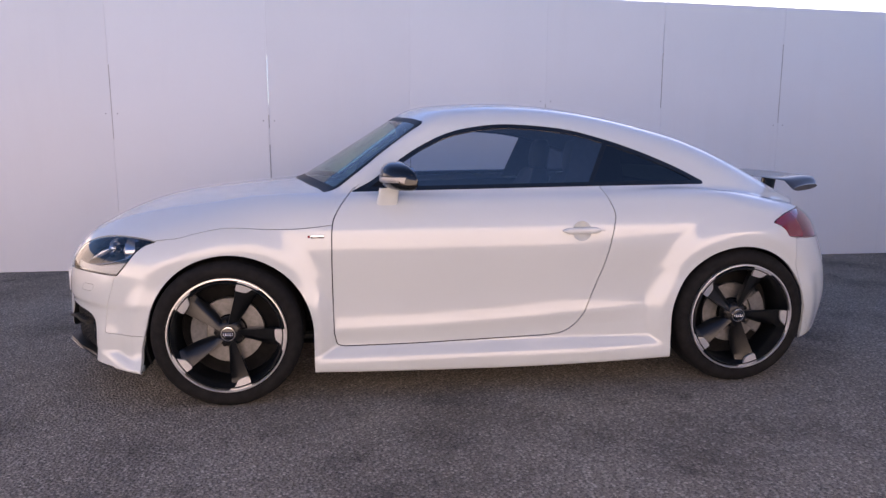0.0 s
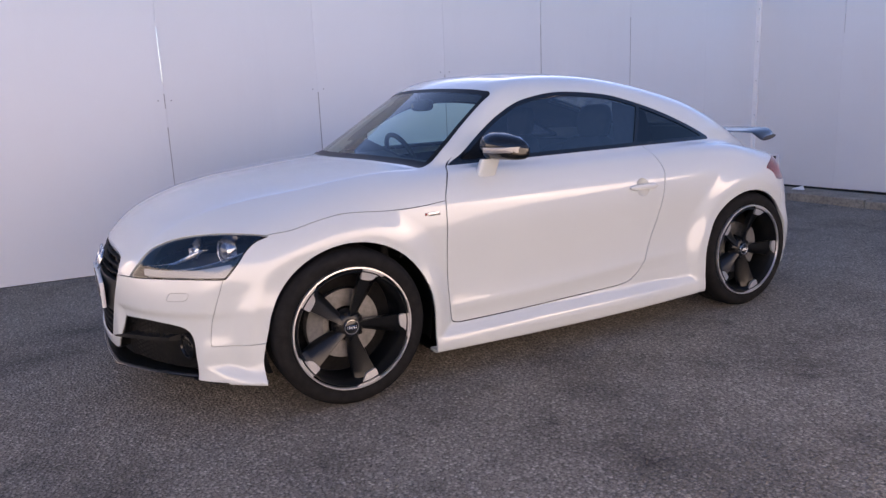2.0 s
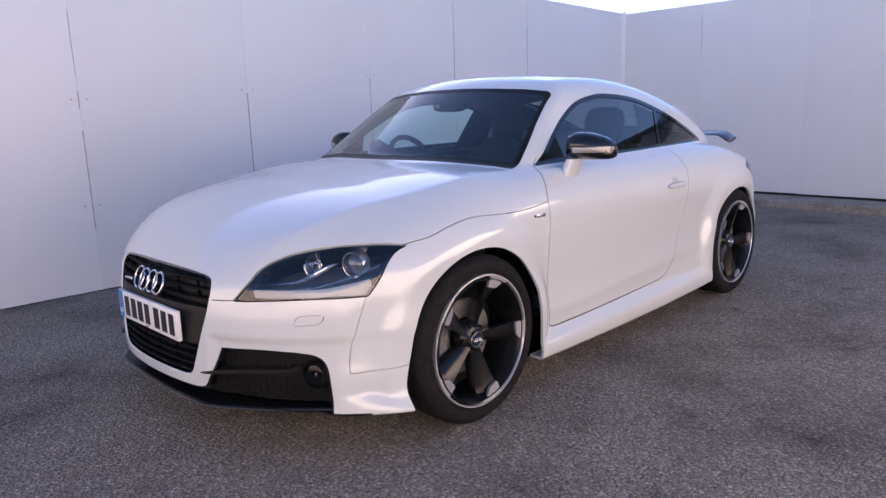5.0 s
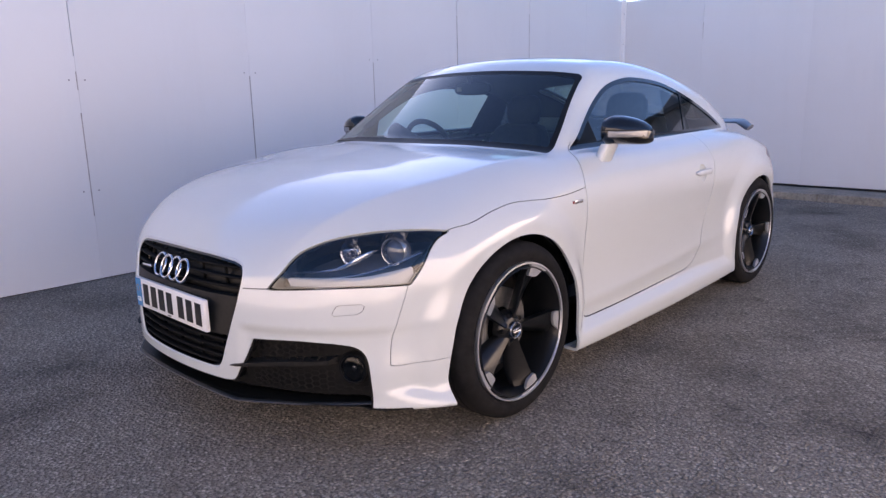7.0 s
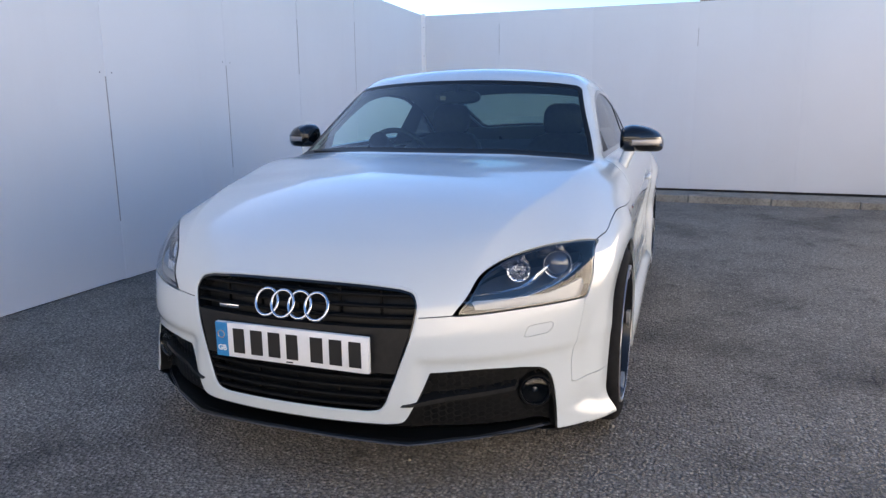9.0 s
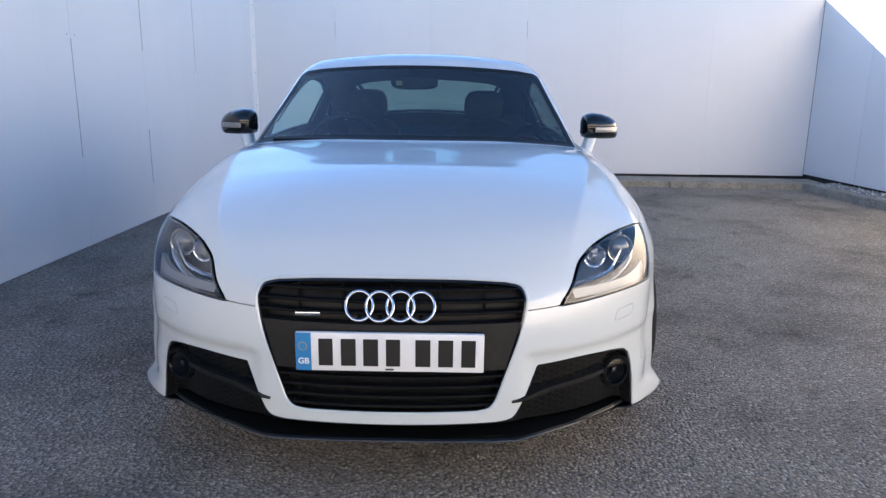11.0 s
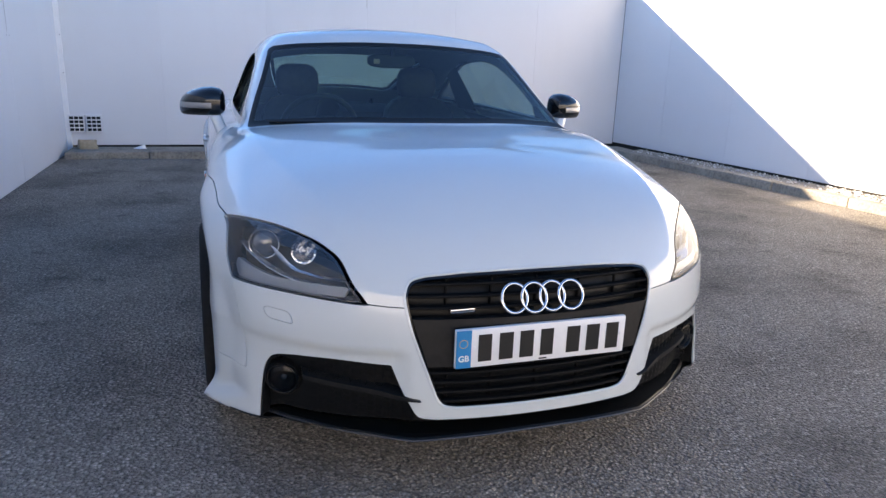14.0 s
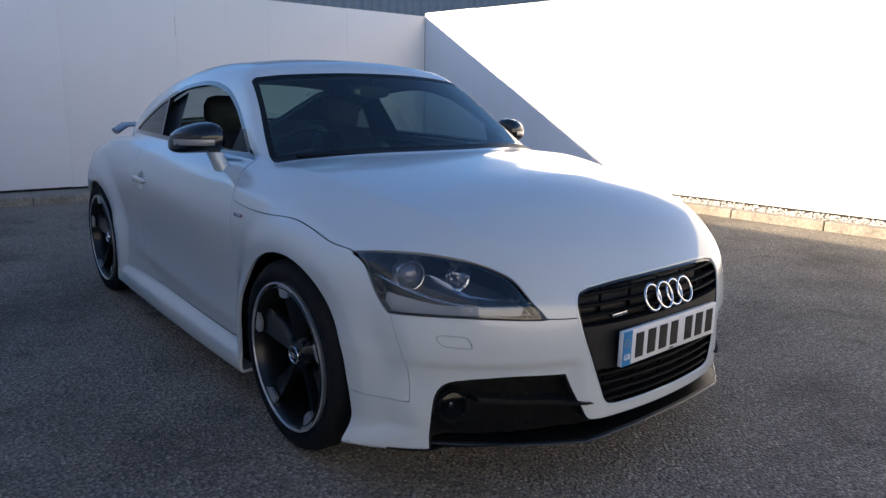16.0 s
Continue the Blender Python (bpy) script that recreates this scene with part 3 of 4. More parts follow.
def pushed(m, depth, way=None):
    """A mesh moved inwards along its normals, or along way."""
    v, n, t = m
    return v - depth * (n if way is None else -np.array(way, float)), n, t


def panel(name, m, mat, parent, depth=.012, label="", rim=None):
    """A mesh as an object, with its open edges folded inwards by depth."""
    v, n, t = m
    faces = t
    loops = [n[t].reshape(-1, 3)]
    pts = [v]
    polys = [t.tolist()]
    if depth:
        e = np.concatenate([t[:, [0, 1]], t[:, [1, 2]], t[:, [2, 0]]])
        key = np.sort(e, 1)
        _, inv, num = np.unique(key, axis=0, return_inverse=True, return_counts=True)
        open_edges = e[num[inv.ravel()] == 1]
        if len(open_edges):
            a, b = open_edges.T
            base = len(v)
            k = len(a)
            pts += [v[a], v[b], v[b] - depth * n[b], v[a] - depth * n[a]]
            i = np.arange(k) + base
            polys.append(np.stack([i + k, i, i + 3 * k, i + 2 * k], 1).tolist())
            out = np.cross(v[b] - v[a], n[a] + n[b])
            out = out / (np.linalg.norm(out, axis=1, keepdims=True) + 1e-12)
            loops.append(np.repeat(out, 4, 0))
    me = bpy.data.meshes.new(name)
    me.from_pydata(np.concatenate(pts).tolist(), [], sum(polys, []), shade_flat=False)
    me.normals_split_custom_set(np.concatenate(loops).tolist())
    me.materials.append(mat)
    ob = new(name, me)
    ob.parent = parent
    if label:
        ob["label"] = label
    return ob


# ---- small mesh helpers ----
def part(name, bm, mat, parent=None, label="", smooth=40):
    me = bpy.data.meshes.new(name)
    bmesh.ops.recalc_face_normals(bm, faces=bm.faces[:])
    if smooth:
        for f in bm.faces:
            f.smooth = True
        for e in bm.edges:
            if len(e.link_faces) == 2 and e.calc_face_angle(0) > radians(smooth):
                e.smooth = False
    bm.to_mesh(me)
    bm.free()
    me.materials.append(mat)
    ob = new(name, me)
    if parent:
        ob.parent = parent
    if label:
        ob["label"] = label
    return ob


def same(ob, name, m, parent, label=""):
    """One more object on the same mesh."""
    o = new(name, ob.data)
    o.matrix_basis = m
    o.parent = parent
    if label:
        o["label"] = label
    return o


def loft(rings, closed=True, caps=True):
    """A skin over rings of equal length."""
    bm = bmesh.new()
    vs = [[bm.verts.new(p) for p in r] for r in rings]
    n = len(rings[0])
    for a, b in zip(vs, vs[1:]):
        for i in range(n if closed else n - 1):
            bm.faces.new((a[i], a[(i + 1) % n], b[(i + 1) % n], b[i]))
    if caps and closed:
        bm.faces.new(vs[0][::-1])
        bm.faces.new(vs[-1])
    return bm


def squircle(w, h, n=24, power=4.0):
    """A ring of n points, half sizes w and h, between ellipse and box."""
    out = []
    for i in range(n):
        a = 2 * math.pi * i / n
        c, s = math.cos(a), math.sin(a)
        out.append((math.copysign(abs(c)**(2 / power), c) * w, math.copysign(abs(s)**(2 / power), s) * h))
    return out


def rbox(lo, hi, r=.01, seg=2):
    bm = bmesh.new()
    bmesh.ops.create_cube(bm, size=1)
    for v in bm.verts:
        v.co = Vector([a + (b - a) * (c + .5) for a, b, c in zip(lo, hi, v.co)])
    if r:
        bmesh.ops.bevel(bm, geom=bm.edges[:], offset=r, segments=seg, profile=.5, affect="EDGES")
    return bm


def turned(profile, n=64, arc=(0, 360), axis="y"):
    """A profile of (radius, along) turned about the axis y."""
    full = arc[1] - arc[0] >= 360
    bm = bmesh.new()
    steps = n if full else n + 1
    rows = []
    for i in range(steps):
        a = radians(arc[0] + (arc[1] - arc[0]) * i / n)
        rows.append([bm.verts.new((r * math.cos(a), y, r * math.sin(a))) for r, y in profile])
    for i in range(n):
        p, q = rows[i], rows[(i + 1) % steps]
        for j in range(len(profile) - 1):
            bm.faces.new((p[j], p[j + 1], q[j + 1], q[j]))
    return bm


def tube(path, r, n=8, closed=False):
    """A round bar along a path."""
    rings = []
    p = [Vector(q) for q in path]
    for i, q in enumerate(p):
        d = (p[(i + 1) % len(p)] - p[i - 1]) if closed else (p[min(i + 1, len(p) - 1)] - p[max(i - 1, 0)])
        d.normalize()
        u = d.orthogonal().normalized() if not rings else (up - d * d.dot(up)).normalized()
        up = u
        w = d.cross(u)
        rings.append([q + r * (math.cos(2 * math.pi * k / n) * u + math.sin(2 * math.pi * k / n) * w) for k in range(n)])
    if closed:
        rings.append(rings[0])
    return loft(rings, caps=not closed)


# ---- the car ----
car = tagged(new("car"), "pearl white two-door coupe with black mirrors and wheels, on asphalt", "car")
M = skin_mesh()
X, Y, Z = 0, 1, 2


def col(m, a):
    return m[0][:, a]


def arch(m, xc, r, zc=.331):
    v = m[0]
    x, z = v[:, 0] - xc, v[:, 2] - zc
    f = np.where(z > 0, np.hypot(x, z), np.abs(x)) - r
    if xc < 0:                              # the bumper stands clear of the tyre
        f = f - .027 * step((.075 - z) / .16) * (x < 0)
    return np.where(np.abs(v[:, 1]) > .45, f, np.maximum(f, .01))


for xc, r in ((-1.212, .366), (1.212, .356)):
    _, M = clip(M, arch(M, xc, r))
under, M = clip(M, np.maximum(col(M, Z) - floor_line(col(M, X)) - .012, np.abs(col(M, Y)) - .86))
panel("underbody", under, black_plastic, car, 0)

# grille, lower intakes, lamps and panes leave openings in the skin
GRILLE = outline([(0, .683), (.20, .680), (.33, .672)], [(.33, .672), (.372, .660), (.390, .632), (.391, .600), (.377, .53), (.353, .456), (.318, .358), (.305, .325), (.285, .303), (.25, .295)],
                 [(.25, .295), (0, .295)], [(0, .295), (-.2, .295)], [(-.2, .295), (-.2, .683)], [(-.2, .683), (0, .683)])
front = lambda m: col(m, X) < -1.68
grille_patch, M = clip(M, region(M, GRILLE, (Y, Z), front(M)))
LOWER = outline([(-.2, .262), (.22, .262), (.31, .262)], [(.31, .262), (.355, .272), (.382, .315), (.402, .357), (.427, .422)], [(.427, .422), (.57, .427), (.675, .420)],
                [(.675, .420), (.728, .406), (.754, .372), (.768, .30), (.777, .19)], [(.777, .19), (.80, .05)], [(.80, .05), (-.2, .05)], [(-.2, .05), (-.2, .262)])
lower_patch, M = clip(M, region(M, LOWER, (Y, Z), front(M)))
HEADLAMP = outline([(-2.019, .594), (-2.000, .627), (-1.962, .676), (-1.930, .706), (-1.895, .726), (-1.85, .744), (-1.787, .758), (-1.705, .766), (-1.61, .764), (-1.528, .753)],
                   [(-1.528, .753), (-1.58, .735), (-1.62, .704), (-1.660, .655), (-1.706, .602)], [(-1.706, .602), (-1.787, .604), (-1.869, .604), (-1.94, .601), (-2.019, .594)])
lamp_gate = lambda m: (col(m, X) < -1.4) & (np.abs(col(m, Y)) > .35)
lamps, M = split(M, region(M, HEADLAMP, (X, Z), lamp_gate(M)), .0025)
DLO = outline([(-.672, .958), (-.619, .984), (-.565, 1.014), (-.455, 1.094), (-.33, 1.172), (-.178, 1.237), (.02, 1.270), (.20, 1.268), (.389, 1.248), (.532, 1.214), (.674, 1.171), (.819, 1.118), (.964, 1.056), (1.105, .985)],
              [(1.105, .985), (1.085, .977)], [(1.085, .977), (.6, .975), (.078, .969), (-.672, .958)])
side_gate = lambda m: np.abs(col(m, Y)) > .5
sideglass, M = clip(M, region(M, DLO, (X, Z), side_gate(M)))
SCREEN = outline([(-.2, .992), (0, .992), (.35, .988), (.60, .971), (.729, .955)], [(.729, .955), (.690, 1.055), (.648, 1.15), (.612, 1.24)], [(.612, 1.24), (.600, 1.270), (.575, 1.288)],
                 [(.575, 1.288), (.44, 1.304), (.15, 1.318), (-.2, 1.318)], [(-.2, 1.318), (-.2, .968)])
screen, M = clip(M, region(M, SCREEN, (Y, Z), (col(M, X) < -.1) & (col(M, X) > -1.2)))
REAR = outline([(.83, -.2), (.83, .40)], [(.83, .40), (.85, .475), (.91, .50)], [(.91, .50), (1.2, .465), (1.44, .42)], [(1.44, .42), (1.475, .38), (1.48, .32)], [(1.48, .32), (1.48, -.2)], [(1.48, -.2), (.83, -.2)])
rearglass, M = split(M, region(M, REAR, (X, Y), col(M, Z) > .85), .002)
TAIL = outline([(1.372, .800), (1.46, .842), (1.60, .858), (1.90, .85)], [(1.90, .85), (1.9, .70)], [(1.9, .70), (1.60, .715), (1.46, .728)], [(1.46, .728), (1.43, .770), (1.372, .800)])
tails, M = split(M, region(M, TAIL, (X, Z), (np.abs(col(M, Y)) > .45) & (col(M, X) > 1.2)), .002)

# panels, with shut lines between them
DOOR = outline([(-.672, .958), (-.715, .905), (-.748, .845), (-.757, .79)], [(-.757, .79), (-.760, .60), (-.757, .35), (-.752, .30)], [(-.752, .30), (-.742, .268), (-.71, .259)],
               [(-.71, .259), (-.40, .260), (-.08, .266), (.25, .274)], [(.25, .274), (.325, .286), (.385, .322), (.43, .378)], [(.43, .378), (.52, .607), (.566, .80), (.574, .85), (.558, .91), (.535, .975)],
               [(.535, .975), (.5, 1.02)], [(.5, 1.02), (-.6, 1.02)], [(-.6, 1.02), (-.672, .958)])
doors, M = split(M, region(M, DOOR, (X, Z), np.abs(col(M, Y)) > .735), .0025)
dishes, doors = clip(doors, np.hypot(col(doors, X) - .405, col(doors, Z) - .773) - .047)
hood_edge = curve(-2.2, .590, -2.06, .590, -2.015, .597, -1.85, .66, -1.7, .70, -1.53, .756, -1.44, .767, -1.33, .794, -1.22, .812, -1.14, .811, -1.05, .806, -.91, .806, -.74, .822, -.6, .84)
fh = np.maximum(hood_edge(col(M, X)) - col(M, Z), 60 * (col(M, X) + .735 - .46 * np.maximum(0, .7 - np.abs(col(M, Y)))))
hood, M = split(M, fh, .0015)
seam = curve(.1, -1.79, .33, -1.783, .445, -1.765, .60, -1.715, .8, -1.65)
fb = np.minimum(col(M, X) - seam(col(M, Z)), np.maximum(col(M, Z) - .337, col(M, X) + 1.3))
bumper, M = split(M, fb, .0010)
WASHER = outline([(.679, .514), (.684, .535), (.692, .548)], [(.692, .548), (.755, .551)], [(.755, .551), (.750, .528), (.738, .518)], [(.738, .518), (.679, .514)])
washers, bumper = split(bumper, region(bumper, WASHER, (Y, Z), col(bumper, X) < -1.6), .0007)
sill_top = curve(-1.0, .250, .25, .262, .33, .29, .40, .345, .46, .378, .60, .382, 1.0, .388)
fs = np.maximum(col(M, Z) - sill_top(col(M, X)), np.abs(col(M, X) - .02) - .92)
skirts, M = split(M, fs)
fenders, M = clip(M, np.maximum(col(M, X) + .70, col(M, Z) - .83))
rear_bumper, M = split(M, np.maximum(1.50 + .3 * np.maximum(.6 - col(M, Z), 0) - col(M, X), col(M, Z) - .72 - .02 * (col(M, X) - 1.5)), .0015)


def sides(m):
    """The left and the right half."""
    return clip(m, col(m, Y))


body = panel("body_shell", M, paint, car, .014, "white roof, pillars and rear quarters")
panel("hood", hood, paint, car, .014)
bump = panel("front_bumper", bumper, paint, car, .022)
for m in sides(washers):
    panel("washer_cap", m, paint, bump, .01)
panel("rear_bumper", rear_bumper, paint, car)
for m in sides(fenders):
    panel("front_wing", m, paint, car)
for m in sides(skirts):
    panel("side_skirt", m, paint, car)
door_parts = [panel("door", m, paint, car, .016) for m in sides(doors)]
for m in sides(tails):
    panel("tail_lamp", m, red_lens, car, .03, "red tail lamp")

# panes: glass in black surrounds
top_f = lambda m: region(m, SCREEN, (Y, Z), np.ones(len(m[0]), bool)) + .018
inner, frit = clip(screen, top_f(screen))
windscreen = panel("windscreen", inner, glass, car, 0, "tinted laminated windscreen")
panel("black_border", frit, satin_black, windscreen, .006)
inner, frit = clip(rearglass, region(rearglass, REAR, (X, Y), np.ones(len(rearglass[0]), bool)) + .025)
rear_window = panel("rear_window", inner, glass_rear, car, 0)
panel("black_border", frit, gloss_black, rear_window, .006)
for half, door in zip(sides(sideglass), door_parts):
    sgn = -1 if col(half, Y).mean() < 0 else 1
    inner, frame_ring = clip(half, region(half, DLO, (X, Z), np.ones(len(half[0]), bool)) + .020)
    front_bit, rest = clip(inner, col(inner, X) + .43 - .16 * (1.0 - col(inner, Z)))
    pane, rest = clip(rest, col(rest, X) - .575 - .10 * (1.18 - col(rest, Z)) / .2 * -1)
    post, quarter = clip(rest, col(rest, X) - .600 - .10 * (1.18 - col(rest, Z)) / .2 * -1)
    if sgn < 0:                             # the other door's window is lowered
        panel("side_window", pushed(pane, .004), glass_side, car, 0)
    panel("window_trim", frame_ring, gloss_black, car, .012)
    panel("mirror_triangle", front_bit, satin_black, car, .004)
    panel("window_post", post, gloss_black, car, .006)
    panel("quarter_window", pushed(quarter, .004), glass_dark, car, 0)
    lining, _ = clip(half, np.maximum(.41 - col(half, X) - .35 * (1.1 - col(half, Z)), col(half, X) - .68))
    panel("pillar_lining", pushed(lining, .045), leather, car, 0)

# cabin lining, so that the panes show a dark inside
rl, _ = clip(M, np.maximum(1.05 - col(M, Z), np.abs(col(M, X) - .4) - 1.0))
panel("roof_lining", pushed(rl, .03), cloth_grey, car, 0)
for m in sides(doors):
    up, _ = clip(m, .40 - col(m, Z))
    panel("door_lining", pushed(up, .07), leather, car, 0)


# ---- nose: grille, emblem, plate, lamps, intakes ----
def bisected(lo, hi, inside):
    """Tables by halving: where inside() turns, for arrays."""
    for _ in range(26):
        c = (lo + hi) / 2
        t = inside(c)
        lo, hi = np.where(t, lo, c), np.where(t, c, hi)
    return lo


_gy, _gz = np.arange(0, .93, .01), np.arange(.12, .83, .01)
_nose = bisected(np.full((len(_gy), len(_gz)), -2.35), np.full((len(_gy), len(_gz)), -1.1), lambda c: skin(c, _gy[:, None], _gz[None, :]) < 0)


def depth_at(y, z):
    """x of the nose's skin."""
    u, v = min(abs(y), .919) / .01, (min(max(z, .12), .819) - .12) / .01
    i, j = int(u), int(v)
    u, v = u - i, v - j
    return float((_nose[i, j] * (1 - u) + _nose[i + 1, j] * u) * (1 - v) + (_nose[i, j + 1] * (1 - u) + _nose[i + 1, j + 1] * u) * v)


def side_at(x, z):
    """|y| of the side's skin."""
    a, b = .3, 1.2
    for _ in range(40):
        c = (a + b) / 2
        a, b = (c, b) if float(skin(np.array([x]), np.array([c]), np.array([z]))[0]) < 0 else (a, c)
    return a


def sweep(path, w, h, way=(0, 0, 1)):
    """A bar of width w (out from the path) and height h along a path, with softened edges."""
    prof = squircle(w / 2, h / 2, 10, 3.0)
    rings = []
    p = [Vector(q) for q in path]
    up = Vector(way)
    for i, q in enumerate(p):
        d = (p[min(i + 1, len(p) - 1)] - p[max(i - 1, 0)]).normalized()
        out = d.cross(up).normalized()
        rings.append([q + out * a + up * b for a, b in prof])
    return loft(rings)


grille = panel("grille", pushed(grille_patch, .055, (1, 0, 0)), satin_black, car, 0, "black radiator grille with horizontal bars")
ring, _ = clip(grille_patch, -.008 - region(grille_patch, GRILLE, (Y, Z), np.ones(len(grille_patch[0]), bool)))
panel("grille_frame", pushed(ring, .004), gloss_black, grille, .05)
# rounded paintwork along the edge of the opening
edge_path = [p for p in GRILLE if p[0] > 0 and p[1] > .2955]
edge_path = [(p[0], p[1]) for p in edge_path if p[0] > .015] + [(y, .295) for y in np.linspace(.24, .02, 12)]
loop = [(depth_at(y, z) + .004, y, z) for y, z in edge_path] + [(depth_at(y, z) + .004, -y, z) for y, z in edge_path[::-1]]
part("grille_edge", tube(loop, .0052, 8, True), paint, bump)
half_width = curve(.28, .28, .31, .295, .36, .318, .456, .353, .53, .377, .60, .391, .64, .386, .665, .36, .69, .33)
for z in (.648, .617, .586, .400, .371, .342, .314):
    w = float(half_width(z)) - .008
    part("bar", sweep([(depth_at(y, z) + .020, y, z) for y in np.linspace(-w, w, 17)], .024, .010), grille_black, grille)
for z0, z1 in ((.58, .66), (.31, .41)):
    for y in (-.27, -.14, 0, .14, .27):
        part("rib", rbox((depth_at(y, (z0 + z1) / 2) + .034, y - .003, z0), (depth_at(y, (z0 + z1) / 2) + .044, y + .003, z1), .001, 1), grille_black, grille)
w0, w1 = float(half_width(.425)) - .012, float(half_width(.56)) - .012
holder = loft([[(depth_at(y * k, z) + d, y * k, z) for z, k in ((.422, w0), (.558, w1)) for d in ((.004, .03) if z < .5 else (.03, .004))] for y in np.linspace(-1, 1, 15)])
part("plate_holder", holder, black_plastic, grille)

plate = part("number_plate", rbox((-2.129, -.266, .426), (-2.112, .266, .540), .004, 2), plate_white, car, "white front number plate, characters as plain bars")
part("blue_band", rbox((-2.1304, .2205, .4275), (-2.1280, .2645, .5385), .0008, 1), plate_blue, plate)
for i, (y, w) in enumerate(((.180, .040), (.116, .042), (.053, .042), (-.010, .040), (-.094, .042), (-.158, .042), (-.222, .040))):
    part("character_bar", rbox((-2.1312, y - w / 2, .443), (-2.1288, y + w / 2, .523), .0006, 1), plate_black, plate)
part("small_bar", rbox((-2.1312, -.012, .4315), (-2.1288, .012, .4355), .0004, 1), plate_black, plate)
text = bpy.data.curves.new("country_letters", "FONT")
text.body, text.size, text.extrude, text.offset, text.align_x = "GB", .0245, .0004, .0006, "CENTER"
source = bpy.data.objects.new("country_letters", text)
letters = bpy.data.meshes.new_from_object(source)
bpy.data.objects.remove(source)
letters.materials.append(plate_white)
letters = new("country_letters", letters)
letters.parent, letters.matrix_basis = plate, pose(-2.1308, .2425, .448, 90, 0, -90)
part("star_ring", tube([(-2.1306, .244 + .012 * math.cos(a), .500 + .012 * math.sin(a)) for a in np.linspace(0, 2 * math.pi, 24, endpoint=False)], .0009, 5, True), amber_lens, plate)
for y in (-.250, .211):
    part("screw", turned([(.0, -.002), (.0045, -.0015), (.0052, .001)], 12), plate_white, plate).matrix_basis = pose(-2.129, y, .486, 0, 0, -90)

emblem = new("emblem")
emblem.parent = car
emblem["label"] = "chrome rings"
for i in range(4):
    y = -.087 + .058 * i
    x = depth_at(y, .612) - .008
    lean = (depth_at(y, .64) - depth_at(y, .585)) / .055
    pts = [(x + lean * .0385 * math.sin(a) + (.0022 if i % 2 else -.0008), y + .0385 * math.cos(a), .612 + .0385 * math.sin(a)) for a in np.linspace(0, 2 * math.pi, 48, endpoint=False)]
    part("ring", tube(pts, .0047, 10, True), chrome, emblem)
    part("stud", rbox((x, y - .006, .570), (x + .035, y + .006, .580), .001, 1), satin_black, emblem)
x = depth_at(.235, .582) + .004
part("name_badge", rbox((x - .004, .200, .577), (x + .02, .272, .588), .002, 2), chrome, car, "small chrome badge")

# lower intakes with mesh, blades, fog lamps
intake = panel("lower_intake", pushed(lower_patch, .045), satin_black, car, 0, "black lower intake with honeycomb mesh")
edge, _ = clip(lower_patch, -.006 - region(lower_patch, LOWER, (Y, Z), np.ones(len(lower_patch[0]), bool)))
edge, _ = clip(edge, .20 - col(edge, Z))
panel("intake_rim", pushed(edge, .004), satin_black, intake, .045)


def honeycomb(sgn):
    bm = bmesh.new()
    r, t = .012, .0028
    for i in range(16):
        for j in range(13):
            y = .41 + i * r * 1.8
            z = .225 + j * r * 1.04 * 1.5 + (r * .78 if i % 2 else 0)
            if y > .745 or z > .415 or z < .25 or abs(z - .335) < .012 or math.hypot(y - .706, z - .328) < .06 or y < .40 + (z - .355) * .35:
                continue
            x = depth_at(y, z) + .040
            ins, out = [], []
            for k in range(6):
                a = math.pi / 3 * k
                for rr, to in ((r * .80, ins), (r * 1.02, out)):
                    yy, zz = y + rr * math.cos(a), z + rr * math.sin(a)
                    to.append(bm.verts.new((depth_at(y, z) + .030 + (yy - y) * 1.0, sgn * yy, zz)))
            for k in range(6):
                bm.faces.new((ins[k], ins[(k + 1) % 6], out[(k + 1) % 6], out[k]))
    return bm


for sgn in (-1, 1):
    tagged(part("honeycomb_mesh", honeycomb(sgn), satin_black, intake, smooth=0), kind="stuff")
    path = [(depth_at(y, z) + .024 * min(1, max(0, (y - .41) / .07)), sgn * y, z) for y, z in zip(np.linspace(.352, .655, 12), np.linspace(.324, .350, 12))]
    prof = []
    for i, p in enumerate(path):
        k = min(1, .15 + i / 3)
        prof.append([(p[0] - .012, p[1], p[2] + .008 * k), (p[0] + .05, p[1], p[2] + .018 * k), (p[0] + .05, p[1], p[2] - .012 * k), (p[0] - .012, p[1], p[2] - .006 * k)])
    part("blade", loft(prof), black_plastic, intake)
    fx = depth_at(.706, .328)
    fog = part("fog_lamp", turned([(.0, .022), (.03, .018), (.040, .006), (.046, -.004), (.051, -.006), (.055, .0), (.056, .06)], 40), grille_black, car, "round fog lamp in a black bezel")
    fog.matrix_basis = pose(fx + .030, sgn * .706, .326, 0, 0, -90 - sgn * 22)
    part("reflector", turned([(.0, .020), (.022, .016), (.036, .004), (.040, -.003)], 32), grille_black, fog)
    part("lens_ring", turned([(.041, -.002), (.043, -.0075), (.0465, -.0075), (.048, -.002)], 40), gloss_black, fog)
    part("bulb", turned([(.0, .004), (.009, .006), (.011, .022)], 20), dark_chrome, fog)
    part("lens", turned([(.0, -.008), (.02, -.007), (.036, -.004), (.043, -.001)], 32), fog_glass, fog)
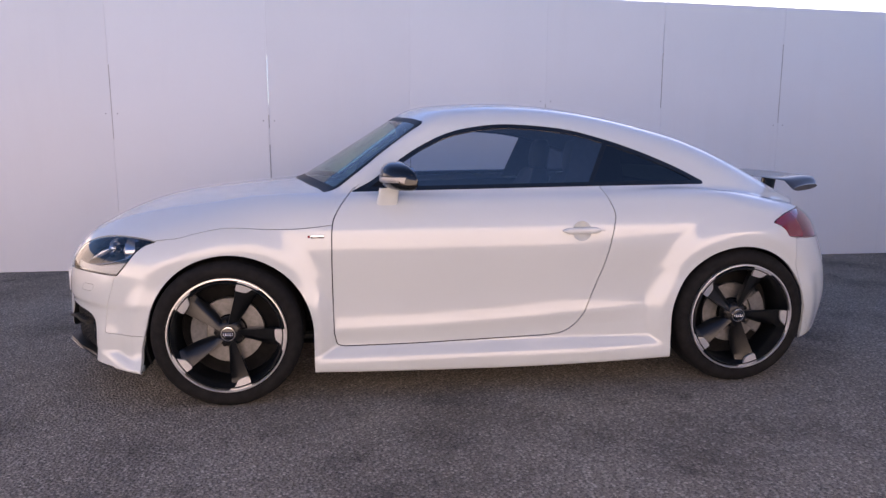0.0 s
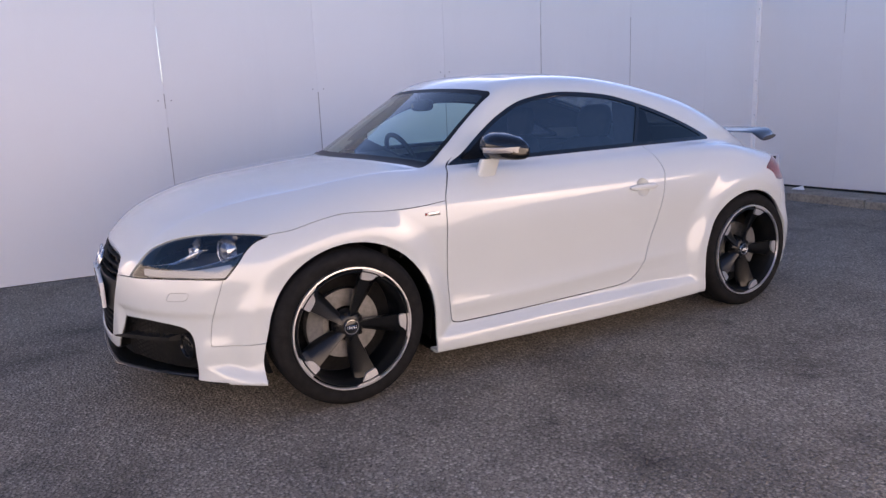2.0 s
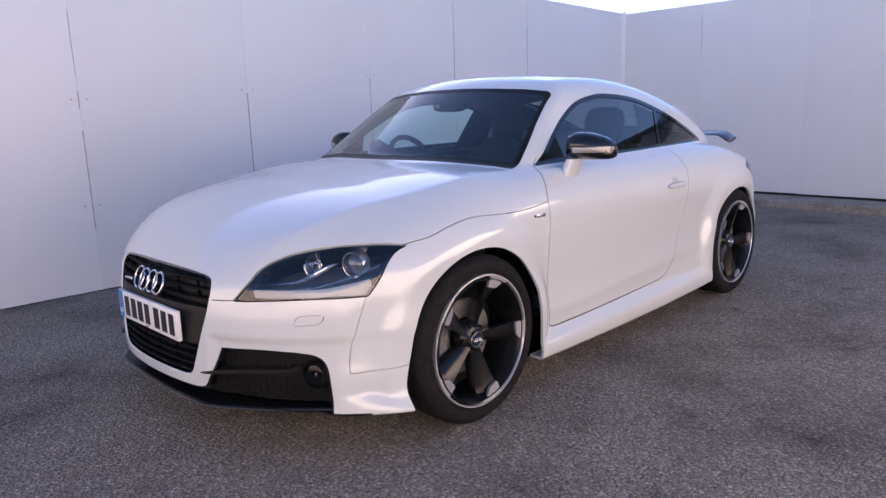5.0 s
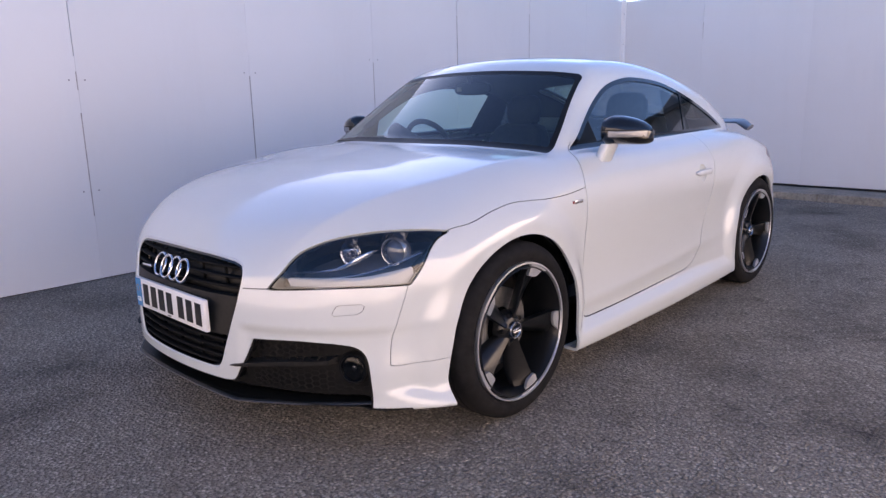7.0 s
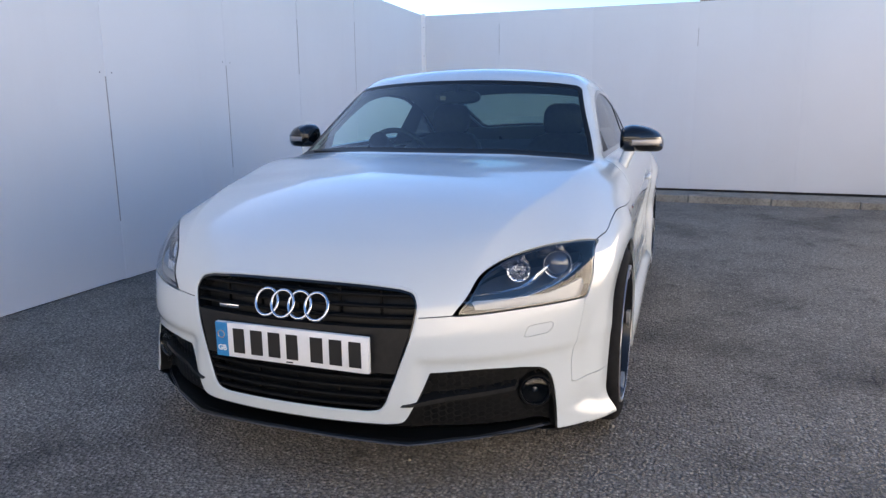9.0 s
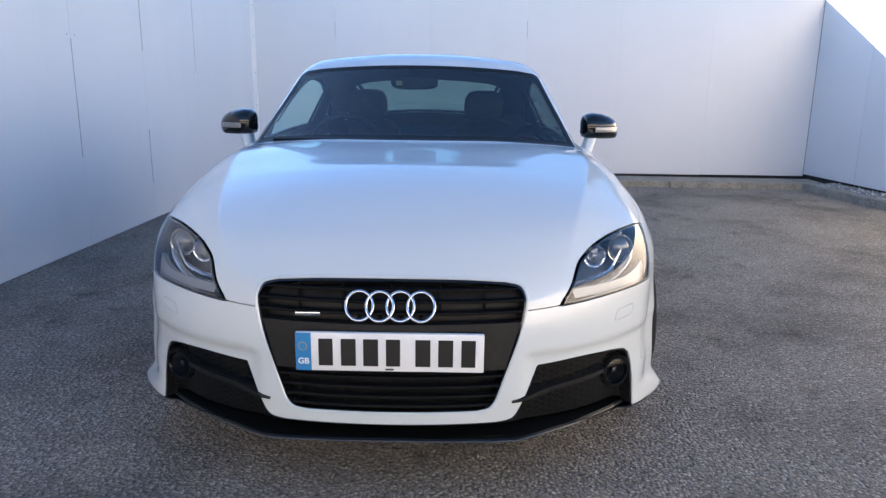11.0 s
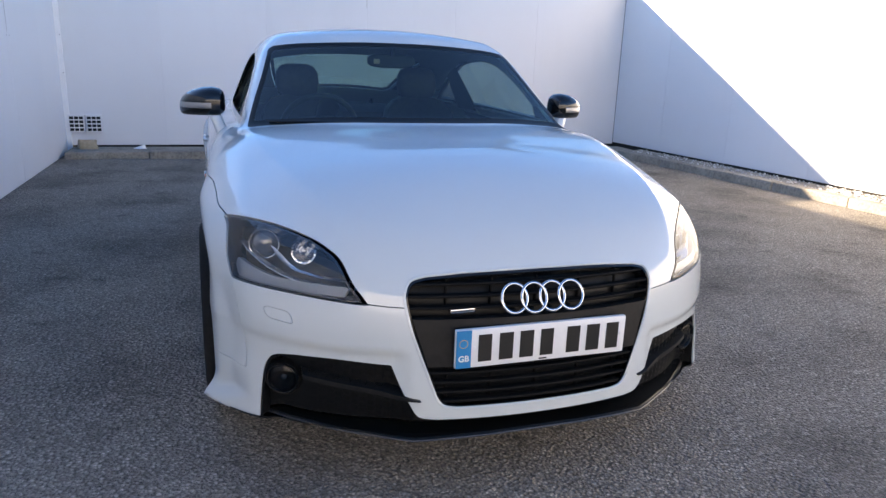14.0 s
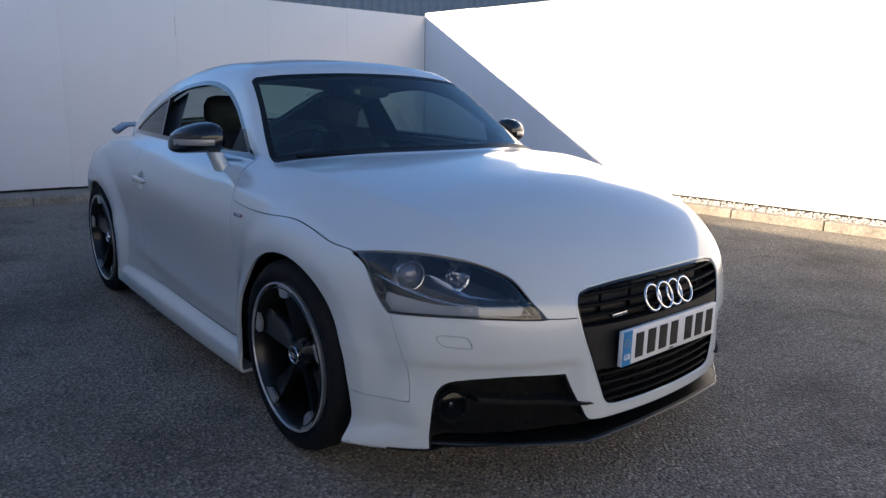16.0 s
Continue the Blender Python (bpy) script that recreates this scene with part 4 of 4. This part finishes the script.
# splitter under the bumper
splan = [(-.755, -1.800), (-.69, -1.868), (-.56, -1.981), (-.43, -2.066), (-.372, -2.100), (-.30, -2.111), (-.15, -2.124), (0, -2.128)]
splan = splan + [(-y, x) for y, x in splan[-2::-1]]
rings = []
for y, x in splan:
    lift = .016 * abs(y)
    rings.append([(x, y, .210 - lift), (x + .004, y, .205 - lift), (x + .12, y * .93, .203 - lift), (x + .12, y * .93, .221), (x + .05, y * .97, .221 - lift), (x + .006, y, .217 - lift)])
splitter = part("splitter", loft(rings), lip_black, car, "black front splitter lip")
# paler tube along the lip, in place of the highlight on its edge
part("edge", tube([(x - .001, y, .2105 - .016 * abs(y)) for y, x in splan], .0032, 8), wing_grey, splitter, "grey edge painted as the lip's highlight")

# headlamps
for half, sgn in zip(sides(lamps), (-1, 1)):
    everywhere = np.ones(len(half[0]), bool)
    f = region(half, HEADLAMP, (X, Z), everywhere)
    bezel, _ = clip(half, -.0055 - f)
    lamp = panel("headlamp", pushed(half, .12), lamp_grey, car, 0, "headlamp with projector lens behind a clear cover")
    cov = panel("cover", half, clear, lamp, .002)
    cov.visible_shadow = False
    panel("bezel", pushed(bezel, .003), gloss_black, lamp, .06)
    strip, _ = clip(half, np.maximum(np.maximum(col(half, Z) - .637 - .17 * np.maximum(col(half, X) + 1.83, 0), .607 - col(half, Z)), np.abs(col(half, X) + 1.835) - .150))
    panel("indicator", pushed(strip, .022), milk_lens, lamp, .02)
    for name, (cx, cy, cz), r, turn in (("projector", (-1.680, .735, .694), .046, 14), ("main_beam", (-1.784, .630, .690), .037, 10)):
        m = pose(cx, sgn * cy, cz, 0, 0, -90 - sgn * turn)
        if name == "projector":
            a = part("projector", turned([(.0, -.020), (.014, -.019), (.028, -.013), (.037, -.004), (.041, .004)], 40), projector_glass, lamp, "projector lens")
            a.matrix_basis = m
            part("projector_ring", turned([(.0405, -.004), (.043, -.009), (r, -.010), (r + .0015, -.006), (r + .0015, .03)], 48), lamp_silver, lamp).matrix_basis = m
            part("projector_back", turned([(.0, .02), (.03, .018), (.041, .0)], 32), dark_chrome, lamp).matrix_basis = m
        else:
            part("main_beam", turned([(.006, .040), (.018, .030), (.026, .014), (.031, -.004), (r, -.006), (r + .002, .01)], 40), facet_chrome, lamp).matrix_basis = m
            part("bulb_shield", turned([(.0, -.004), (.007, -.002), (.009, .02)], 20), dark_chrome, lamp).matrix_basis = m
    # bright blade that runs from the projector along the foot of the lamp
    path = []
    for t in np.linspace(.09, 1, 20):
        yy = .826 - .36 * t
        zz = .730 - .106 * (1 - (1 - t)**5.2)
        path.append((depth_at(yy, zz) + .125 - .080 * min(1, t * 2), sgn * yy, zz))
    part("light_blade", sweep(path, .022, .0055), lamp_silver, lamp)
    rings = []
    for yy, zz, h in ((.722, .706, .003), (.712, .696, .009), (.694, .680, .010), (.674, .664, .007), (.652, .654, .004), (.60, .646, .003), (.53, .642, .0025), (.47, .641, .002)):
        x = depth_at(yy, zz) + .036
        rings.append([(x, sgn * yy, zz + h), (x - .006, sgn * yy, zz), (x, sgn * yy, zz - h), (x + .025, sgn * yy, zz)])
    part("light_blade", loft(rings), lamp_silver, lamp)

# badges, washer caps, door handles
for sgn in (-1, 1):
    y = side_at(-.826, .771)
    b = part("wing_badge", rbox((-.850, -.0035, .763), (-.790, .0035, .778), .002, 2), lamp_silver, car, "small chrome wing badge")
    b.matrix_basis = pose(0, sgn * y, 0)
    part("red_mark", rbox((-.864, -.003, .765), (-.853, .003, .777), .002, 2), red_lens, b)
    d = door_parts[0 if sgn < 0 else 1]
    dish = sides(dishes)[0 if sgn < 0 else 1]
    v, n, t3 = dish
    deep = .030 * np.sqrt(np.clip(1 - (np.hypot(v[:, 0] - .405, v[:, 2] - .773) / .047)**2, 0, 1))
    r = np.stack([v[:, 0] - .405, v[:, 2] - .773], 1) / .047
    n2 = n + np.stack([-r[:, 0] * .95, 0 * r[:, 0], -r[:, 1] * .95], 1)
    panel("handle_dish", (v - n * deep[:, None], n2 / np.linalg.norm(n2, axis=1, keepdims=True), t3), paint, d, 0)
    rings = []
    for t in np.linspace(0, 1, 14):
        x = .312 + .187 * t
        k = min(1, 5 * t * 1.2 + .25, 5 * (1 - t) * 1.2 + .25)
        yy = side_at(x, .777) + .010 * min(1, 8 * t, 8 * (1 - t)) + .004
        rings.append([(x, sgn * (yy + a), .777 + b * k) for a, b in squircle(.010, .015, 12, 2.6)])
    part("handle", loft(rings), paint, d, "white bar handle")
    part("key_cap", turned([(.0, -.003), (.006, -.002), (.007, .003)], 16), paint, d).matrix_basis = pose(.515, sgn * side_at(.515, .775), .775, 0, 0, 0 if sgn < 0 else 180)


# ---- wheels, arches, mirrors, wing ----
def wheel_parts(x, sgn):
    """A black alloy wheel with five blades, polished lip, tyre and brake, on the side sgn."""
    hub = part("wheel", turned([(.228, .155), (.232, .10), (.228, .06), (.232, .012), (.242, -.012), (.246, -.008), (.252, .03)], 72), wheel_black, car, "black five-blade alloy wheel with polished rim")
    spin = 20 if sgn < 0 else -2
    hub.matrix_basis = pose(x + .005, sgn * (.920 if x < 0 else .902), .335, 0, 0, 0 if sgn < 0 else 180) @ pose(0, 0, 0, 0, spin, 0)
    prof = [(.243, .185), (.262, .200), (.285, .206), (.312, .200), (.325, .190), (.3305, .175), (.331, .150), (.3265, .148), (.3265, .142), (.331, .140), (.3312, .108), (.3265, .106), (.3265, .099), (.3312, .097),
            (.3312, .070), (.3265, .068), (.3265, .062), (.331, .060), (.3305, .030), (.326, .012), (.312, -.004), (.300, -.009), (.285, -.011), (.272, -.008), (.266, -.003), (.262, -.001), (.258, .001), (.254, .006), (.243, .012)]
    prof = [(.249 + (r - .243) * .98, y) for r, y in prof]
    part("tyre", turned(prof, 96), rubber, hub, "low-profile black tyre")
    part("rim_lip", turned([(.2540, .004), (.2538, -.0095), (.2555, -.0120), (.2618, -.0115), (.2628, .004), (.2610, .012)], 96), machined, hub, "polished aluminium rim edge")
    for i in range(5):
        m = pose(0, 0, 0, 0, 72 * i, 0)
        rings = []
        for t in np.linspace(0, 1, 12):
            r = .040 + .209 * t
            lead = -.014 - .017 * t                     # straight leading edge
            trail = .018 + .012 * math.sin(math.pi * t) + .046 * t**1.6
            dish = .034 - .030 * t**1.4
            fall = .010 + .022 * math.sin(math.pi * t)**.8
            ring = []
            for k, (u, d, e) in enumerate(((lead, 0, 0), (lead - .002, .006, 0), (lead + .002, .034, 0), (trail - .010, .052, 0), (trail + .002, .024 + fall, 0), (trail, .008 + fall * .8, 0), ((lead + trail) / 2, .001 + fall * .25, 0))):
                ring.append((u, dish + d, r if k < 4 else r * 1.0))
            rings.append(ring)
        sp = part("spoke", loft(rings), wheel_black, hub, smooth=55)
        sp.matrix_basis = m
        # polished face at the outer end of the blade
        pts = [(-.031, .257), (-.031, .214), (-.027, .208), (-.018, .207), (.004, .2085), (.018, .212), (.027, .219), (.035, .230), (.046, .2365), (.062, .2395), (.072, .2425), (.064, .2500), (.040, .2555), (0, .259)]
        bm = loft([[(a, .0035 + (.254 - b) * .10 - e, b) for a, b in pts] for e in (.012, 0)])
        part("polished_end", bm, machined, hub, smooth=20).matrix_basis = m
        part("wheel_bolt", turned([(.0, .004), (.008, .004), (.010, .007), (.0105, .03)], 8), satin_black, hub).matrix_basis = pose(.056 * math.sin(radians(72 * i + 36)), .034, .056 * math.cos(radians(72 * i + 36)))
    part("centre", turned([(.0, .033), (.036, .033), (.050, .040), (.064, .052), (.070, .08)], 48), wheel_black, hub)
    part("hub_cap", turned([(.0, .020), (.020, .0205), (.027, .023), (.030, .029)], 40), gloss_black, hub)
    part("cap_rim", turned([(.0268, .0235), (.0285, .0200), (.0325, .0205), (.0345, .0235), (.0345, .034)], 40), chrome, hub)
    for k in range(4):
        c = -.0147 + .0098 * k
        bm = tube([(c + .0066 * math.cos(a), .0192 + .0005 * (k % 2), .0066 * math.sin(a)) for a in np.linspace(0, 2 * math.pi, 20, endpoint=False)], .0010, 5, True)
        part("cap_ring", bm, chrome, hub).matrix_basis = pose(0, 0, 0, 0, -spin, 0)
    part("brake_disc", turned([(.075, .110), (.075, .098), (.150, .096), (.1505, .118)], 72), disc_steel, hub, "steel brake disc")
    bm = turned([(.105, .085), (.175, .085), (.178, .125), (.105, .125), (.105, .085)], 10, (-38, 38))
    part("brake_caliper", bm, caliper_grey, hub).matrix_basis = pose(0, 0, 0, 0, (180 if sgn * x > 0 else 0) - spin, 0)
    part("wheel_back", turned([(.0, .150), (.10, .150), (.230, .158)], 48), rubber, hub)
    return hub


for x in (AXLE_F, AXLE_R):
    for sgn in (-1, 1):
        wheel_parts(x, sgn)
        r = .392 if x < 0 else .378
        prof = [(r - .015, -.875), (r, -.86), (r + .012, -.80), (r + .012, -.60), (r - .02, -.52), (0, -.50)]
        bm = turned([(a, -sgn * b) for a, b in prof], 40, (-20, 200))
        part("wheel_arch_liner", bm, black_plastic, car).matrix_basis = pose(-1.212 if x < 0 else 1.212, 0, .331)


def mirror(sgn):
    """A black door mirror on a white arm, with a silver indicator strip."""
    rings = []
    for y, cx, cz, w, h in ((.806, -.452, 1.028, .020, .030), (.812, -.455, 1.030, .055, .052), (.828, -.458, 1.033, .074, .063), (.86, -.456, 1.034, .083, .068), (.90, -.448, 1.032, .085, .066),
                            (.94, -.436, 1.027, .080, .060), (.97, -.420, 1.020, .070, .052), (.988, -.406, 1.014, .054, .042), (.998, -.396, 1.010, .034, .028), (1.002, -.392, 1.008, .012, .010)):
        rings.append([(cx + a * (1.0 if a < 0 else .55), sgn * y, cz + b * (1.0 if b > 0 else .86)) for a, b in squircle(w, h, 32, 2.5)])
    shell = part("door_mirror", loft(rings), gloss_black, car, "gloss black door mirror on a white arm")
    strip = []
    for y, cx, w in ((.866, -.456, .083), (.90, -.448, .0848), (.94, -.436, .0798), (.97, -.420, .0700), (.986, -.408, .0560), (.996, -.398, .0400)):
        q = 1.012
        strip.append([(cx - w * q * .985, sgn * y, 1.035), (cx - w * q, sgn * y, 1.032), (cx - w * q, sgn * y, 1.014), (cx - w * q * .97, sgn * y, 1.010), (cx - w * .7, sgn * y, 1.012), (cx - w * .7, sgn * y, 1.034)])
    part("indicator_strip", loft(strip), strip_silver, shell, "clear silver indicator strip")
    part("groove", sweep([(cx - w * 1.004, sgn * y, 1.039) for y, cx, w in ((.83, -.458, .073), (.86, -.456, .083), (.90, -.448, .085), (.94, -.436, .080), (.97, -.420, .070))], .004, .004), satin_black, shell)
    g = part("mirror_glass", loft([[(-.4065 + d - .10 * (abs(y) - .90) * -1, sgn * y, z) for y, z in [(.90 + a, 1.030 + b) for a, b in squircle(.078, .050, 28, 3.2)]] for d in (0, .006)]), chrome, shell)
    arm = []
    for t in np.linspace(0, 1, 6):
        y, z, x = .822 + .030 * t, .900 + .082 * t, -.508 + .014 * t
        arm.append([(x + a, sgn * (y + b), z) for a, b in squircle(.050 - .004 * t, .026, 20, 4.0)])
    part("arm", loft(arm), paint, shell, "white mirror arm")


for sgn in (-1, 1):
    mirror(sgn)

# rear wing
rings = []
for i, y in enumerate(np.concatenate([[-.672, -.668, -.655, -.635], np.linspace(-.60, .60, 13), [.635, .655, .668, .672]])):
    t = abs(y) / .66
    drop = .040 * step(np.array([(abs(y) - .60) / .07]))[0]
    xm, zm, c = 1.70 - .02 * t * t, .992 + .012 * (1 - t * t) - drop, .080 * (1 - .2 * step(np.array([(abs(y) - .62) / .05]))[0])
    th = .008 + drop * .14
    rings.append([(xm + c * a, y, zm + th * b + .010 * a) for a, b in squircle(1, 1, 20, 2.2)])
wing = part("rear_wing", loft(rings), wing_grey, car, "dark fixed rear wing on two struts")
for y in (-.33, .33):
    part("strut", loft([[(1.68 + dx + a * .045, y + b * .010, z) for a, b in squircle(1, 1, 12, 2.5)] for z, dx in ((.84, -.02), (.93, 0), (.99, .01))]), gloss_black, wing)


# ---- cabin ----
def seat(sgn):
    y0 = sgn * .370
    base = new("seat")
    base.parent = car
    base["label"] = "black leather front seat"
    rings = []
    for z, x, w, d in ((.42, .34, .20, .07), (.55, .37, .235, .085), (.70, .42, .245, .085), (.85, .47, .235, .075), (.95, .505, .205, .062), (1.00, .52, .16, .050), (1.02, .525, .10, .03)):
        ring = []
        for a, b in squircle(1, 1, 28, 3.2):
            bol = .045 * abs(a)**3 if b < 0 else 0
            ring.append((x + b * d - bol, y0 + a * w, z))
        rings.append(ring)
    part("backrest", loft(rings), leather, base)
    rings = []
    for z, w, d, x in ((1.00, .07, .03, .525), (1.03, .115, .044, .525), (1.09, .128, .050, .528), (1.15, .122, .048, .535), (1.185, .10, .040, .54), (1.20, .06, .02, .543)):
        rings.append([(x + b * d, y0 + a * w, z) for a, b in squircle(1, 1, 24, 3.0)])
    part("headrest", loft(rings), leather, base)
    rings = []
    for x, w, h, z in ((-.20, .20, .05, .42), (-.17, .23, .07, .43), (0, .25, .08, .43), (.2, .25, .08, .42), (.36, .24, .07, .41)):
        rings.append([(x, y0 + a * w, z + b * h + (.03 * abs(a)**4 if b > 0 else 0)) for a, b in squircle(1, 1, 24, 3.2)])
    part("cushion", loft(rings), leather, base)


for sgn in (-1, 1):
    seat(sgn)
rings = []
for y in np.linspace(-.70, .70, 25):
    brow = .035 * math.exp(-((y - .37) / .17)**2)
    rings.append([(-.98 + .35 * y * y, y, .90), (-.93 + .35 * y * y, y, .925), (-.62, y, .945 + brow), (-.50, y, .948 + brow), (-.455, y, .930 + brow), (-.45, y, .86), (-.50, y, .62), (-.90, y, .55)])
part("dashboard", loft(rings), leather, car, "black dashboard")
steer = part("steering_wheel", tube([(.178 * math.cos(a), .178 * math.sin(a) * (1 if math.sin(a) > -.75 else .86), 0) for a in np.linspace(0, 2 * math.pi, 48, endpoint=False)], .015, 10, True), leather, car, "black three-spoke steering wheel")
steer.matrix_basis = pose(-.350, .370, .905, 66, 0, 90)
part("hub", rbox((-.055, -.05, -.03), (.055, .045, .015), .02, 3), leather, steer)
for a in (0, 180, 270):
    part("spoke", rbox((.03, -.014, -.012), (.17, .014, -.002), .004, 2), dark_chrome, steer).matrix_basis = pose(0, 0, 0, 0, 0, a)
part("column", turned([(.0, .0), (.03, .0), (.04, .12), (.05, .30)], 24), leather, car).matrix_basis = pose(-.36, .370, .900, 0, 0, 90) @ pose(0, 0, 0, 24, 0, 0)
rv = part("interior_mirror", loft([[(x, .024 + a, 1.236 + b) for a, b in squircle(.118 * k, .034 * k, 28, 3.0)] for x, k in ((-.405, .8), (-.395, 1), (-.375, 1), (-.37, .97))]), satin_black, car, "interior mirror")
part("mirror_stem", tube([(-.40, .024, 1.262), (-.42, .024, 1.30), (-.425, .024, 1.308)], .012, 10), satin_black, rv)
part("mirror_sensor", rbox((-.4085, .085, 1.222), (-.402, .115, 1.244), .003, 2), dull_orange, rv)
part("rear_shelf", loft([[(.78, y, .50), (.86, y, .90 - .05 * y * y), (.95, y, .955 - .10 * y * y), (1.50, y, .925 - .10 * y * y), (1.50, y, .80)] for y in np.linspace(-.60, .60, 13)]), leather, car, "dark rear seats and luggage cover")
part("cabin_floor", rbox((-1.0, -.74, .25), (1.5, .74, .29), .01, 1), leather, car)
part("bulkhead", rbox((-1.00, -.72, .26), (-.96, .72, .90), .01, 1), leather, car)
for sgn, y0, y1 in ((1, .16, .64), (1, -.42, .08)):
    path = []
    for t in np.linspace(0, 1, 12):
        y = y0 + (y1 - y0) * t
        z = .977 + .008 * math.sin(math.pi * t)
        path.append((-1.005 + 1.6 * (z - .96) + .46 * y * y - .012, y, z))
    part("wiper", tube(path, .0045, 6), satin_black, car, "black windscreen wiper")
